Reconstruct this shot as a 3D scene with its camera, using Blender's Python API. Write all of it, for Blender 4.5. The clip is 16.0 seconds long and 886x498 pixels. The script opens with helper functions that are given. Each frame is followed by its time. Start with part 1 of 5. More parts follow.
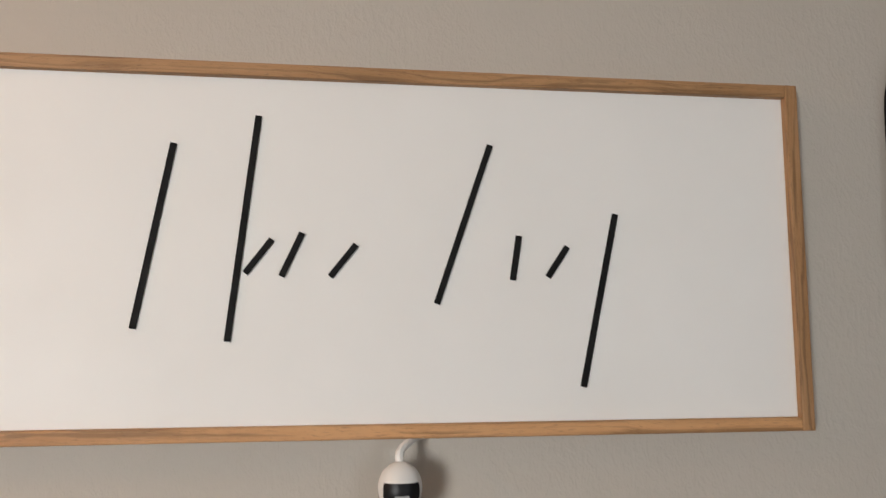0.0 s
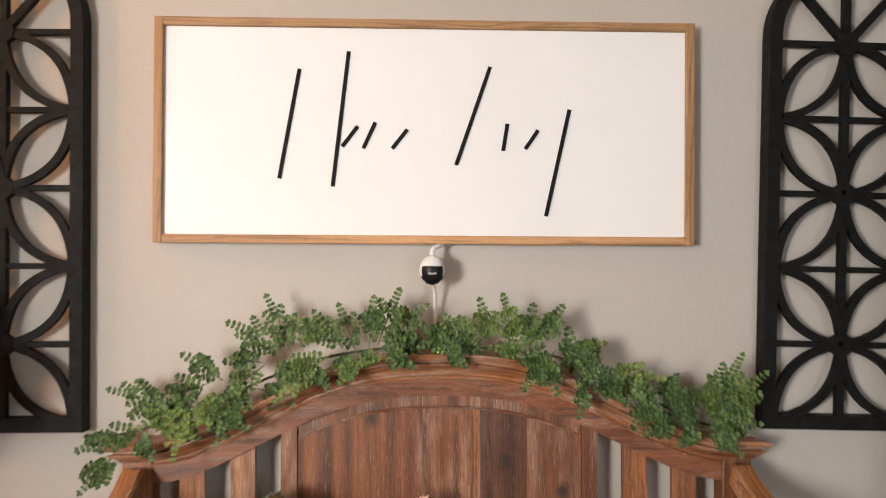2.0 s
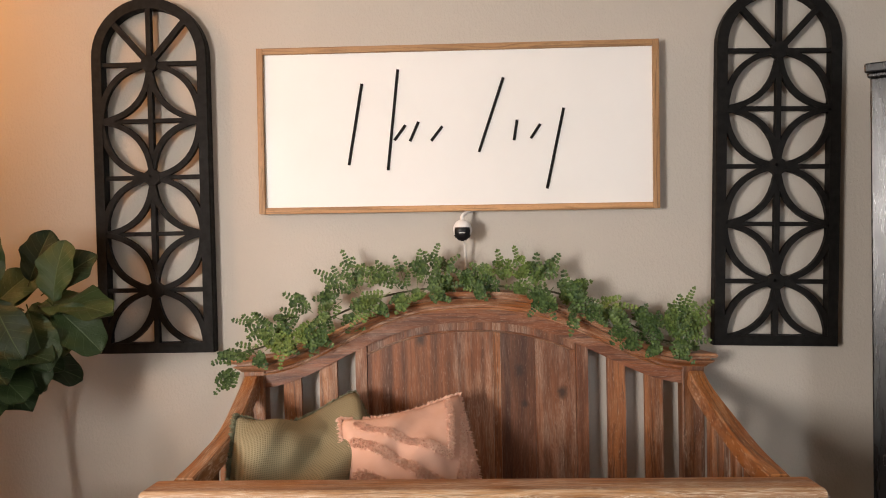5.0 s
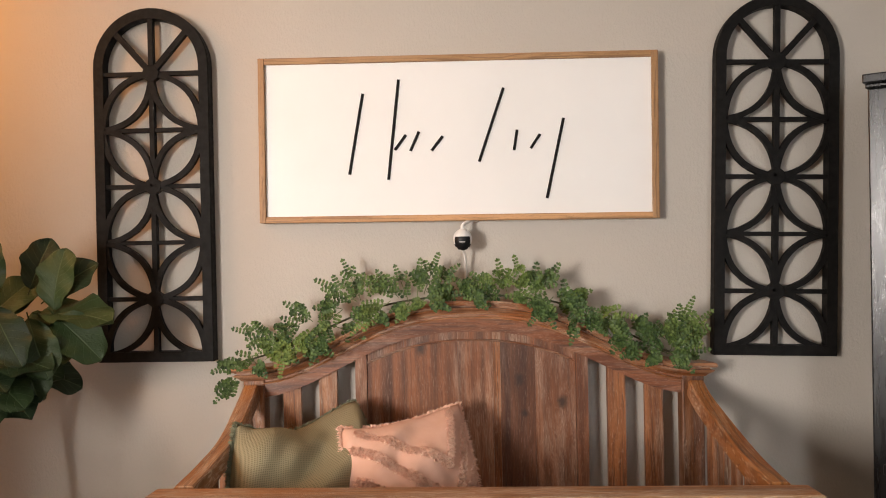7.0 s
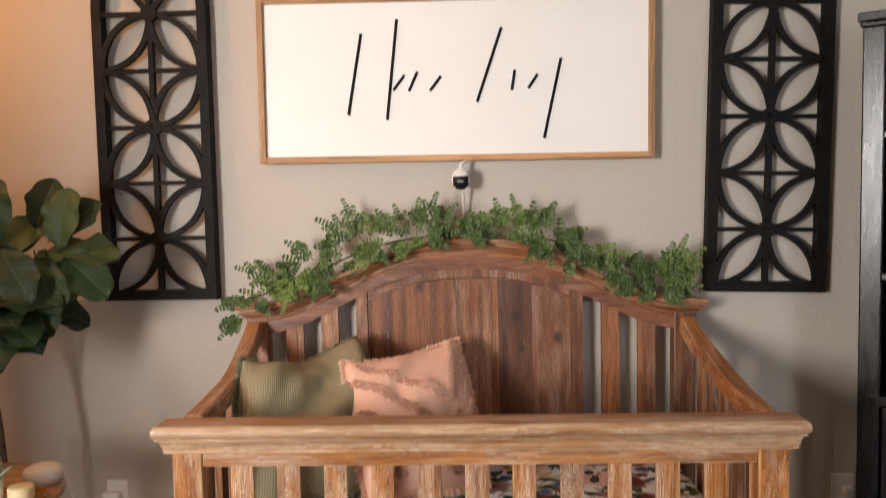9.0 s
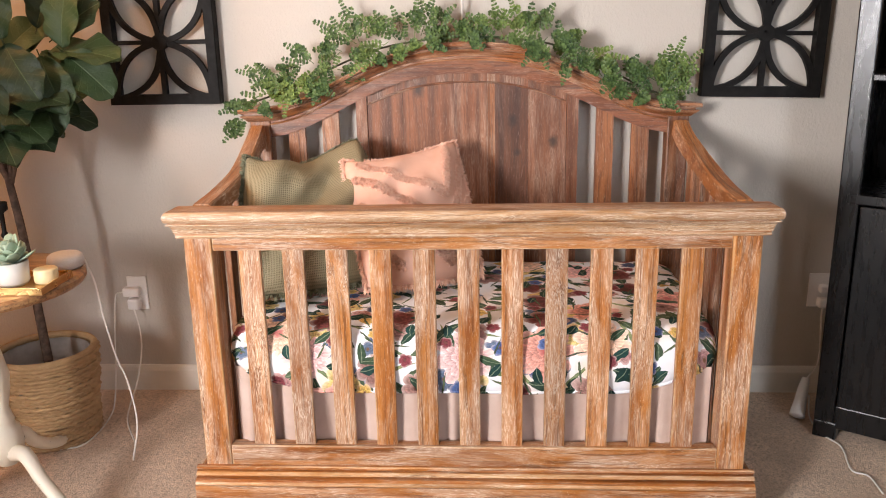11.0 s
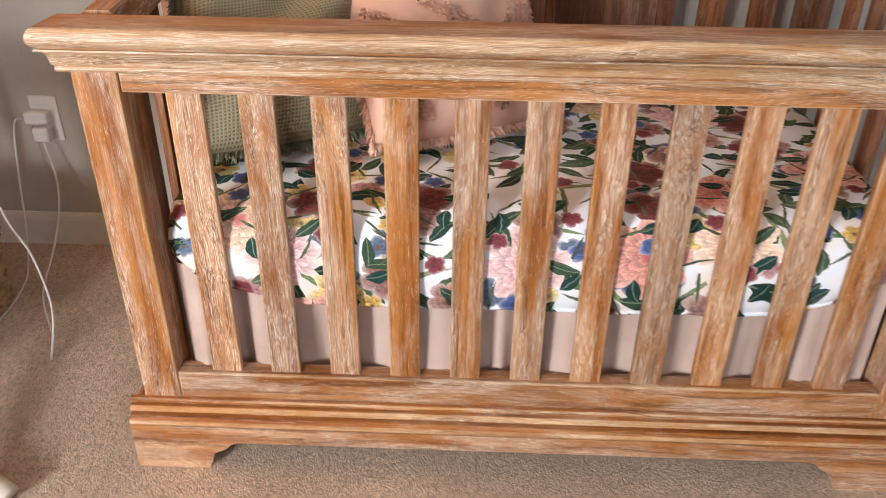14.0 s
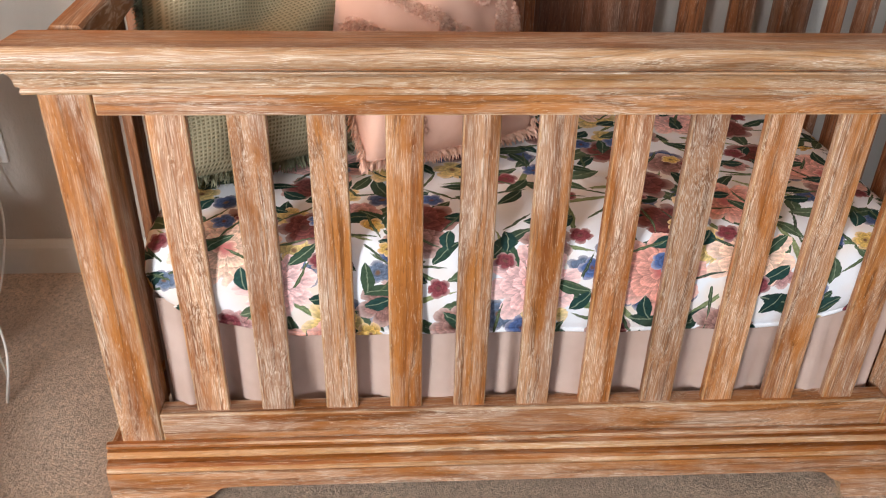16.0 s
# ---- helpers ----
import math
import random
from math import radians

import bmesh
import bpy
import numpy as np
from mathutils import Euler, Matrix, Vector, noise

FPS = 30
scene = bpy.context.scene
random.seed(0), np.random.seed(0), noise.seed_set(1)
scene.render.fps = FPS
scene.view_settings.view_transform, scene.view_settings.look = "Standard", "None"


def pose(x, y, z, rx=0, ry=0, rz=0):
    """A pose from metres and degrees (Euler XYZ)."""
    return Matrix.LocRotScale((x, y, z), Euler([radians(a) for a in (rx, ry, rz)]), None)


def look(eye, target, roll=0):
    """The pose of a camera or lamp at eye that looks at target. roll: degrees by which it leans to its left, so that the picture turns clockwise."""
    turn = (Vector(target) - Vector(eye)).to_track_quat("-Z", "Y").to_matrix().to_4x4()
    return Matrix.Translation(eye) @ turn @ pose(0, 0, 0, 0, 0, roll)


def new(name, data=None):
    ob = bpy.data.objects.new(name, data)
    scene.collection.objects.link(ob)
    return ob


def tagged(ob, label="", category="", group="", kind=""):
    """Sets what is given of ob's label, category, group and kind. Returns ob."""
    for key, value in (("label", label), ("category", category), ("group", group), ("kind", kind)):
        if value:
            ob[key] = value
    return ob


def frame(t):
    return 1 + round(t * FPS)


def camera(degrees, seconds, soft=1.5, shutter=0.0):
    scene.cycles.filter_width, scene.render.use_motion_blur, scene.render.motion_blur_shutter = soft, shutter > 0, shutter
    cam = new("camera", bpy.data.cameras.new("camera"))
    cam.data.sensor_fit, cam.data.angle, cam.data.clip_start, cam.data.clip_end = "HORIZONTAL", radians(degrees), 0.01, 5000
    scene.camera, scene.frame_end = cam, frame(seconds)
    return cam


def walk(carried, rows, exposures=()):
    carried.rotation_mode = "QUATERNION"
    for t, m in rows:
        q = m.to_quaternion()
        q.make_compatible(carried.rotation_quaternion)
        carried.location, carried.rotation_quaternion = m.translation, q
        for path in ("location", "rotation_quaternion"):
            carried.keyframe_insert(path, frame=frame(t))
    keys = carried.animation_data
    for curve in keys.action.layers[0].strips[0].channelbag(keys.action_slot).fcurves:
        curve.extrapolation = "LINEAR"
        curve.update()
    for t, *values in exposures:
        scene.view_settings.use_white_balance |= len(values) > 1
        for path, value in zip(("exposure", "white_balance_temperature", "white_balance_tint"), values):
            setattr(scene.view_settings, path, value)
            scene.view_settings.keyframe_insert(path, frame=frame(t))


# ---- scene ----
cam = camera(57.1, 16.0, 1.0, 0.45)
PATH = [
    (0, (-0.133, -1.197, 1.641), (0.145, 0.77, 1.875), -0.6),
    (0.5, (-0.086, -1.249, 1.592), (0.184, 0.722, 1.799), -0.3),
    (1, (-0.04, -1.406, 1.547), (0.167, 0.579, 1.686), 0.5),
    (1.5, (-0.023, -1.666, 1.511), (0.062, 0.332, 1.575), 0.6),
    (2, (-0.062, -1.969, 1.483), (-0.008, 0.031, 1.501), -0.0),
    (2.5, (-0.037, -2.187, 1.469), (-0.016, -0.187, 1.425), -0.0),
    (3, (-0.004, -2.373, 1.444), (-0.012, -0.374, 1.376), 0.2),
    (3.5, (-0.015, -2.525, 1.436), (-0.025, -0.527, 1.351), -0.9),
    (4, (-0.007, -2.618, 1.444), (-0.035, -0.621, 1.347), -1.0),
    (4.5, (0.016, -2.633, 1.444), (-0.048, -0.635, 1.379), -0.9),
    (5, (0.021, -2.643, 1.455), (-0.072, -0.646, 1.407), -1.2),
    (7.5, (0.008, -2.649, 1.438), (-0.072, -0.651, 1.427), -1.0),
    (8, (0.003, -2.639, 1.449), (-0.058, -0.64, 1.414), -1.1),
    (8.5, (0.0, -2.656, 1.455), (-0.061, -0.657, 1.406), -1.2),
    (9, (0.005, -2.696, 1.416), (-0.073, -0.703, 1.273), -1.2),
    (9.5, (0.047, -2.726, 1.362), (-0.062, -0.755, 1.042), -0.5),
    (10, (0.076, -2.773, 1.325), (-0.059, -0.825, 0.889), -0.4),
    (10.2, (0.08, -2.798, 1.314), (-0.057, -0.859, 0.844), -0.5),
    (12.3, (-0.099, -2.664, 1.327), (-0.077, -0.805, 0.59), -0.7),
    (12.5, (-0.118, -2.614, 1.315), (-0.075, -0.787, 0.504), -0.1),
    (13, (-0.089, -2.4, 1.284), (-0.062, -0.637, 0.339), 1.1),
    (13.5, (-0.056, -2.168, 1.265), (-0.099, -0.453, 0.236), 1.5),
    (14, (-0.121, -1.994, 1.217), (-0.172, -0.284, 0.182), 0.7),
    (14.5, (-0.196, -1.882, 1.184), (-0.183, -0.143, 0.195), -0.7),
    (15, (-0.218, -1.86, 1.186), (-0.118, -0.123, 0.2), 0.6),
    (15.5, (-0.225, -1.883, 1.198), (-0.097, -0.154, 0.2), 1.6),
    (16, (-0.237, -1.904, 1.205), (-0.126, -0.195, 0.172), 1.3),
]
walk(cam, [(t, look(eye, target, roll)) for t, eye, target, roll in PATH],
     [(0, -0.4, 6500, 8), (0.5, -0.37, 6500, 8), (1, -0.22, 6500, 9), (1.5, 0.0, 6550, 11), (2, 0.2, 6700, 12), (3, 0.36, 6950, 14), (4, 0.16, 7050, 14), (5, 0.08, 7050, 14), (8.5, 0.14, 7050, 14), (9.3, 0.2, 6700, 14), (10, 0.52, 6550, 15), (12.5, 0.84, 6450, 13), (14.5, 0.48, 6150, 10), (16, 0.45, 6150, 10)])

# ---- light ----
world = bpy.data.worlds.new("world")
scene.world = world
world.use_nodes = True
wn = world.node_tree.nodes
sky = wn.new("ShaderNodeTexSky")
sky.sky_type, sky.sun_disc, sky.sun_elevation, sky.sun_rotation = "NISHITA", False, radians(48), radians(200)
world.node_tree.links.new(sky.outputs[0], wn["Background"].inputs[0])
wn["Background"].inputs[1].default_value = 0.12


def area_lamp(name, m, w, h, watts, colour, spread):
    lamp = bpy.data.lights.new(name, "AREA")
    lamp.shape, lamp.size, lamp.size_y, lamp.energy, lamp.color = "RECTANGLE", w, h, watts, colour
    lamp.spread = radians(spread)
    ob = new(name, lamp)
    ob.matrix_world = m
    return ob


def point_lamp(name, place, watts, colour, radius):
    lamp = bpy.data.lights.new(name, "POINT")
    lamp.energy, lamp.color, lamp.shadow_soft_size = watts, colour, radius
    ob = new(name, lamp)
    ob.location = place
    return ob


# daylight in the openings of the two windows, and a warm lamp beside the plant
area_lamp("window_daylight", look((-2.6, -4.66, 1.6), (-0.4, -0.3, 1.4)), 0.85, 1.2, 56, (0.97, 0.965, 0.96), 100)
area_lamp("window_daylight", look((1.8, -4.66, 1.6), (0.3, -0.3, 1.2)), 0.85, 1.2, 9, (0.8, 0.9, 1.0), 100)
point_lamp("warm_lamp", (-1.9, -0.75, 2.3), 23, (1.0, 0.48, 0.18), 0.09)

# ---- materials ----


class Nodes:
    """A short way to write node trees: every call adds a node and gives its output."""

    def __init__(self, name, rough=0.6, metal=0.0, spec=0.5):
        self.mat = bpy.data.materials.new(name)
        self.mat.use_nodes = True
        self.t = self.mat.node_tree
        self.b = self.t.nodes["Principled BSDF"]
        self.b.inputs["Roughness"].default_value = rough
        self.b.inputs["Metallic"].default_value = metal
        self.b.inputs["Specular IOR Level"].default_value = spec

    def put(self, socket, value):
        if isinstance(value, bpy.types.NodeSocket):
            self.t.links.new(value, socket)
        elif isinstance(value, (tuple, list)) and socket.type == "RGBA" and len(value) == 3:
            socket.default_value = (*value, 1)
        else:
            socket.default_value = value

    def coords(self):
        return self.t.nodes.new("ShaderNodeTexCoord").outputs["Object"]

    def rand(self):
        return self.t.nodes.new("ShaderNodeObjectInfo").outputs["Random"]

    def island(self):
        return self.t.nodes.new("ShaderNodeNewGeometry").outputs["Random Per Island"]

    def math(self, op, a, b=0.0, c=0.0):
        n = self.t.nodes.new("ShaderNodeMath")
        n.operation = op
        for s, v in zip(n.inputs, (a, b, c)):
            self.put(s, v)
        return n.outputs[0]

    def vmath(self, op, a, b=(0, 0, 0)):
        n = self.t.nodes.new("ShaderNodeVectorMath")
        n.operation = op
        self.put(n.inputs[0], a)
        self.put(n.inputs[1], b)
        return n.outputs["Value"] if op in ("LENGTH", "DOT_PRODUCT") else n.outputs[0]

    def sep(self, v):
        n = self.t.nodes.new("ShaderNodeSeparateXYZ")
        self.put(n.inputs[0], v)
        return n.outputs

    def comb(self, x, y, z=0.0):
        n = self.t.nodes.new("ShaderNodeCombineXYZ")
        for s, v in zip(n.inputs, (x, y, z)):
            self.put(s, v)
        return n.outputs[0]

    def noise(self, v, scale, detail=3.0, rough=0.55, distort=0.0):
        n = self.t.nodes.new("ShaderNodeTexNoise")
        self.put(n.inputs["Vector"], v)
        for k, val in (("Scale", scale), ("Detail", detail), ("Roughness", rough), ("Distortion", distort)):
            n.inputs[k].default_value = val
        return n.outputs[0]

    def voronoi(self, v, scale=1.0, dims="3D", feature="F1", jitter=1.0):
        n = self.t.nodes.new("ShaderNodeTexVoronoi")
        n.voronoi_dimensions, n.feature = dims, feature
        self.put(n.inputs["Vector"], v)
        n.inputs["Scale"].default_value = scale
        n.inputs["Randomness"].default_value = jitter
        return n.outputs

    def ramp(self, f, stops, mode="LINEAR"):
        n = self.t.nodes.new("ShaderNodeValToRGB")
        n.color_ramp.interpolation = mode
        self.put(n.inputs[0], f)
        while len(n.color_ramp.elements) < len(stops):
            n.color_ramp.elements.new(0.5)
        for e, (p, c) in zip(n.color_ramp.elements, stops):
            e.position = p
            e.color = (c, c, c, 1) if isinstance(c, (int, float)) else (*c, 1)
        return n.outputs[0]

    def mix(self, f, a, b, mode="MIX"):
        n = self.t.nodes.new("ShaderNodeMix")
        n.data_type, n.blend_type = "RGBA", mode
        self.put(n.inputs[0], f)
        self.put(n.inputs[6], a)
        self.put(n.inputs[7], b)
        return n.outputs[2]

    def bump(self, h, strength=0.3, dist=0.002, under=None):
        n = self.t.nodes.new("ShaderNodeBump")
        n.inputs["Strength"].default_value, n.inputs["Distance"].default_value = strength, dist
        self.put(n.inputs["Height"], h)
        if under is not None:
            self.put(n.inputs["Normal"], under)
        self.put(self.b.inputs["Normal"], n.outputs[0])
        return n.outputs[0]

    def done(self, colour, rough=None):
        self.put(self.b.inputs["Base Color"], colour)
        if rough is not None:
            self.put(self.b.inputs["Roughness"], rough)
        return self.mat


def wood(name, axis, dark, light, wash, wash_amount, rough=0.5, cover=0.5, knots=(), figure=0.7):
    """Wire-brushed wood: honey ground, dark growth lines, pale lime held in the fine pores and left in worn patches."""
    n = Nodes(name, rough)
    r = n.rand()

    def stretch(v, along, across, shift=(0.0, 0.0, 0.0)):
        # the boards that run along y also slope a little, so the grain is drawn out in z too
        w = n.vmath("MULTIPLY", v, tuple(along if a == axis else across * (0.1 if axis == "y" and a == "z" else 1.0) for a in "xyz"))
        return n.vmath("ADD", w, shift)

    p = n.vmath("ADD", n.coords(), n.comb(n.math("MULTIPLY", r, 7.3), n.math("MULTIPLY", r, 3.1), n.math("MULTIPLY", r, 5.7)))
    warp = n.noise(stretch(p, 4.0, 14.0), 1.0, 3.0)
    slow = n.noise(stretch(p, 1.6, 5.0), 1.0, 1.0)
    push = n.math("ADD", n.math("MULTIPLY", warp, 0.022), n.math("MULTIPLY", slow, 0.05))
    bent = n.vmath("ADD", p, n.comb(*[0.0 if a == axis else push for a in "xyz"]))
    broad = n.noise(stretch(bent, 1.5, 34.0), 1.0, 4.0, 0.6)
    growth = n.noise(stretch(bent, 1.1, 150.0, (2.2, 5.1, 8.3)), 1.0, 2.0, 0.5)
    fibre = n.noise(stretch(bent, 16.0, 1000.0), 1.0, 2.0, 0.6)
    dash = n.noise(stretch(bent, 17.0, 1050.0, (3.7, 8.1, 1.9)), 1.0, 2.0, 0.6)
    pore = n.noise(stretch(bent, 55.0, 1000.0, (9.1, 4.7, 2.3)), 1.0, 1.0)
    patch = n.noise(stretch(p, 4.0, 20.0, (1.3, 6.2, 4.4)), 1.0, 5.0, 0.62, 0.3)
    base = n.mix(n.ramp(broad, [(0.36, 0.0), (0.62, 1.0)]), dark, light)
    base = n.mix(n.ramp(growth, [(0.34, figure), (0.5, 0.0)]), base, tuple(c * 0.45 for c in dark))
    base = n.mix(n.ramp(pore, [(0.6, 0.0), (0.7, 0.55)]), base, tuple(c * 0.4 for c in dark))
    # how much of the lime each board has kept, and where it was rubbed away
    kept = n.math("ADD", n.math("MULTIPLY", n.math("FRACT", n.math("MULTIPLY", r, 7.7)), 0.15), cover - 0.575)
    where = n.ramp(n.math("ADD", patch, kept), [(0.43, 0.0), (0.62, 1.0)])
    held = n.math("MULTIPLY", where, n.ramp(dash, [(0.46, 0.03), (0.64, 0.9)]))
    stray = n.math("MULTIPLY", n.math("SUBTRACT", 1.0, where), n.ramp(dash, [(0.6, 0.0), (0.72, 0.7)]))
    film = n.math("MULTIPLY", where, n.ramp(growth, [(0.35, 0.04), (0.6, 0.24)]))
    lime = n.math("MULTIPLY", n.math("MAXIMUM", n.math("MAXIMUM", held, stray), film), wash_amount)
    base = n.mix(lime, base, wash)
    tone = n.ramp(r, [(0.0, (0.62, 0.62, 0.64)), (0.1, (0.86, 0.86, 0.87)), (0.5, (0.98, 0.98, 0.98)), (1.0, (1.12, 1.08, 1.03))])
    base = n.mix(1.0, base, tone, "MULTIPLY")
    for kx, kz, kr in knots:
        o = n.sep(n.coords())
        ex = n.math("DIVIDE", n.math("SUBTRACT", o[0], kx), kr)
        ez = n.math("DIVIDE", n.math("SUBTRACT", o[2], kz), kr * 1.25)
        far = n.math("SQRT", n.math("ADD", n.math("MULTIPLY", ex, ex), n.math("MULTIPLY", ez, ez)))
        far = n.math("ADD", far, n.math("MULTIPLY", n.math("SUBTRACT", n.noise(n.coords(), 60.0), 0.5), 0.9))
        base = n.mix(n.ramp(far, [(0.3, 0.9), (0.6, 0.5), (1.0, 0.0)]), base, (0.03, 0.014, 0.008))
    n.bump(n.math("ADD", n.math("MULTIPLY", dash, 0.7), n.math("MULTIPLY", fibre, 0.5)), 0.35, 0.0009)
    return n.done(base, n.ramp(fibre, [(0.3, rough + 0.1), (0.7, rough - 0.08)]))


HONEY, TAN, LIME = (0.27, 0.083, 0.015), (0.49, 0.188, 0.041), (0.9, 0.77, 0.61)
WOOD = {a: wood("limed_wood_" + a, a, HONEY, TAN, LIME, 0.92, 0.38, cover=0.555 if a == "z" else 0.465) for a in "xyz"}
WORN = {WOOD[a]: wood("rubbed_wood_" + a, a, (0.36, 0.15, 0.045), (0.56, 0.29, 0.11), (0.86, 0.72, 0.54), 0.95, 0.42, cover=0.56) for a in "xyz"}
# headboard and side browns: darker stain, with some of their shade in the colour
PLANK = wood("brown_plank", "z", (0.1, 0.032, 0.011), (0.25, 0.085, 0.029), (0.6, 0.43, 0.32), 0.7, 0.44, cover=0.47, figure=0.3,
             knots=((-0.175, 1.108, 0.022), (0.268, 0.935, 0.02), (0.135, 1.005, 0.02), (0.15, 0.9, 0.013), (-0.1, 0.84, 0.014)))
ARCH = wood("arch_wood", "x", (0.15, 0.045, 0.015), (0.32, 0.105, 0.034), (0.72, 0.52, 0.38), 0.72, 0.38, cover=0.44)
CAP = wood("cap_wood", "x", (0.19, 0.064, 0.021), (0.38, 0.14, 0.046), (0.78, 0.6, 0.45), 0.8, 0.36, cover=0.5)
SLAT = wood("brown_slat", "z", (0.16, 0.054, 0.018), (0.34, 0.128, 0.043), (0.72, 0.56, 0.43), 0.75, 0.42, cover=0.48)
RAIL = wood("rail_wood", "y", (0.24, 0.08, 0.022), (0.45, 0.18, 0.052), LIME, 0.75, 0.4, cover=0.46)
OAK = {a: wood("sign_oak_" + a, a, (0.4, 0.205, 0.08), (0.54, 0.3, 0.135), (0.6, 0.39, 0.22), 0.25, 0.55) for a in "xz"}
TABLE_WOOD = wood("table_wood", "x", (0.2, 0.1, 0.045), (0.42, 0.24, 0.11), (0.5, 0.34, 0.2), 0.3, 0.4)


def wall_paint():
    n = Nodes("greige_wall_paint", 0.75, spec=0.3)
    p = n.coords()
    soft = n.noise(p, 1.3, 3.0)
    h = n.noise(n.vmath("MULTIPLY", p, (1.0, 1.0, 0.6)), 105.0, 4.0, 0.6, 0.3)
    h2 = n.noise(p, 200.0, 2.0)
    n.bump(n.math("ADD", n.ramp(h, [(0.42, 0.0), (0.62, 1.0)]), n.math("MULTIPLY", h2, 0.25)), 0.26, 0.0022)
    return n.done(n.mix(soft, (0.5, 0.455, 0.395), (0.54, 0.495, 0.435)))


def plain(name, a, b, scale, rough=0.5, metal=0.0, bump=0.1, dist=0.001, spec=0.5, detail=3.0):
    n = Nodes(name, rough, metal, spec)
    p = n.coords()
    f = n.noise(p, scale, detail)
    if bump:
        n.bump(n.noise(p, scale * 4, 3.0), bump, dist)
    return n.done(n.mix(n.ramp(f, [(0.35, 0.0), (0.65, 1.0)]), a, b), n.ramp(f, [(0.3, rough + 0.06), (0.7, max(rough - 0.06, 0.02))]))


def carpet_mat():
    n = Nodes("beige_carpet", 0.95, spec=0.1)
    p = n.coords()
    bent = n.vmath("ADD", p, n.vmath("MULTIPLY", n.comb(n.noise(p, 90.0, 3.0, 0.7), n.noise(n.vmath("ADD", p, (5, 3, 1)), 90.0, 3.0, 0.7)), (0.012, 0.012, 0.0)))
    tuft = n.voronoi(bent, 210.0)
    fuzz = n.noise(p, 420.0, 4.0, 0.75)
    speck = n.noise(p, 78.0, 4.0, 0.78)
    clump = n.noise(p, 34.0, 5.0, 0.7)
    g = n.noise(p, 5.0, 5.0, 0.62)
    depth = n.math("ADD", n.math("MULTIPLY", tuft[0], 0.55), n.math("MULTIPLY", n.math("SUBTRACT", 1.0, fuzz), 0.8))
    c = n.ramp(depth, [(0.42, (0.92, 0.71, 0.52)), (0.66, (0.82, 0.605, 0.43)), (0.95, (0.46, 0.32, 0.215))])
    c = n.mix(n.ramp(speck, [(0.52, 0.0), (0.62, 0.72)]), c, (0.33, 0.225, 0.145))
    c = n.mix(n.math("MULTIPLY", n.ramp(clump, [(0.44, 0.0), (0.66, 1.0)]), 0.4), c, (0.4, 0.275, 0.185))
    c = n.mix(n.math("MULTIPLY", n.ramp(g, [(0.4, 0.0), (0.62, 1.0)]), 0.45), c, (0.47, 0.325, 0.215))
    n.b.inputs["Sheen Weight"].default_value = 0.25
    n.b.inputs["Sheen Roughness"].default_value = 0.6
    n.bump(n.math("ADD", n.math("SUBTRACT", 1.0, depth), n.math("MULTIPLY", n.math("ADD", clump, speck), 0.7)), 0.8, 0.005)
    return n.done(c)


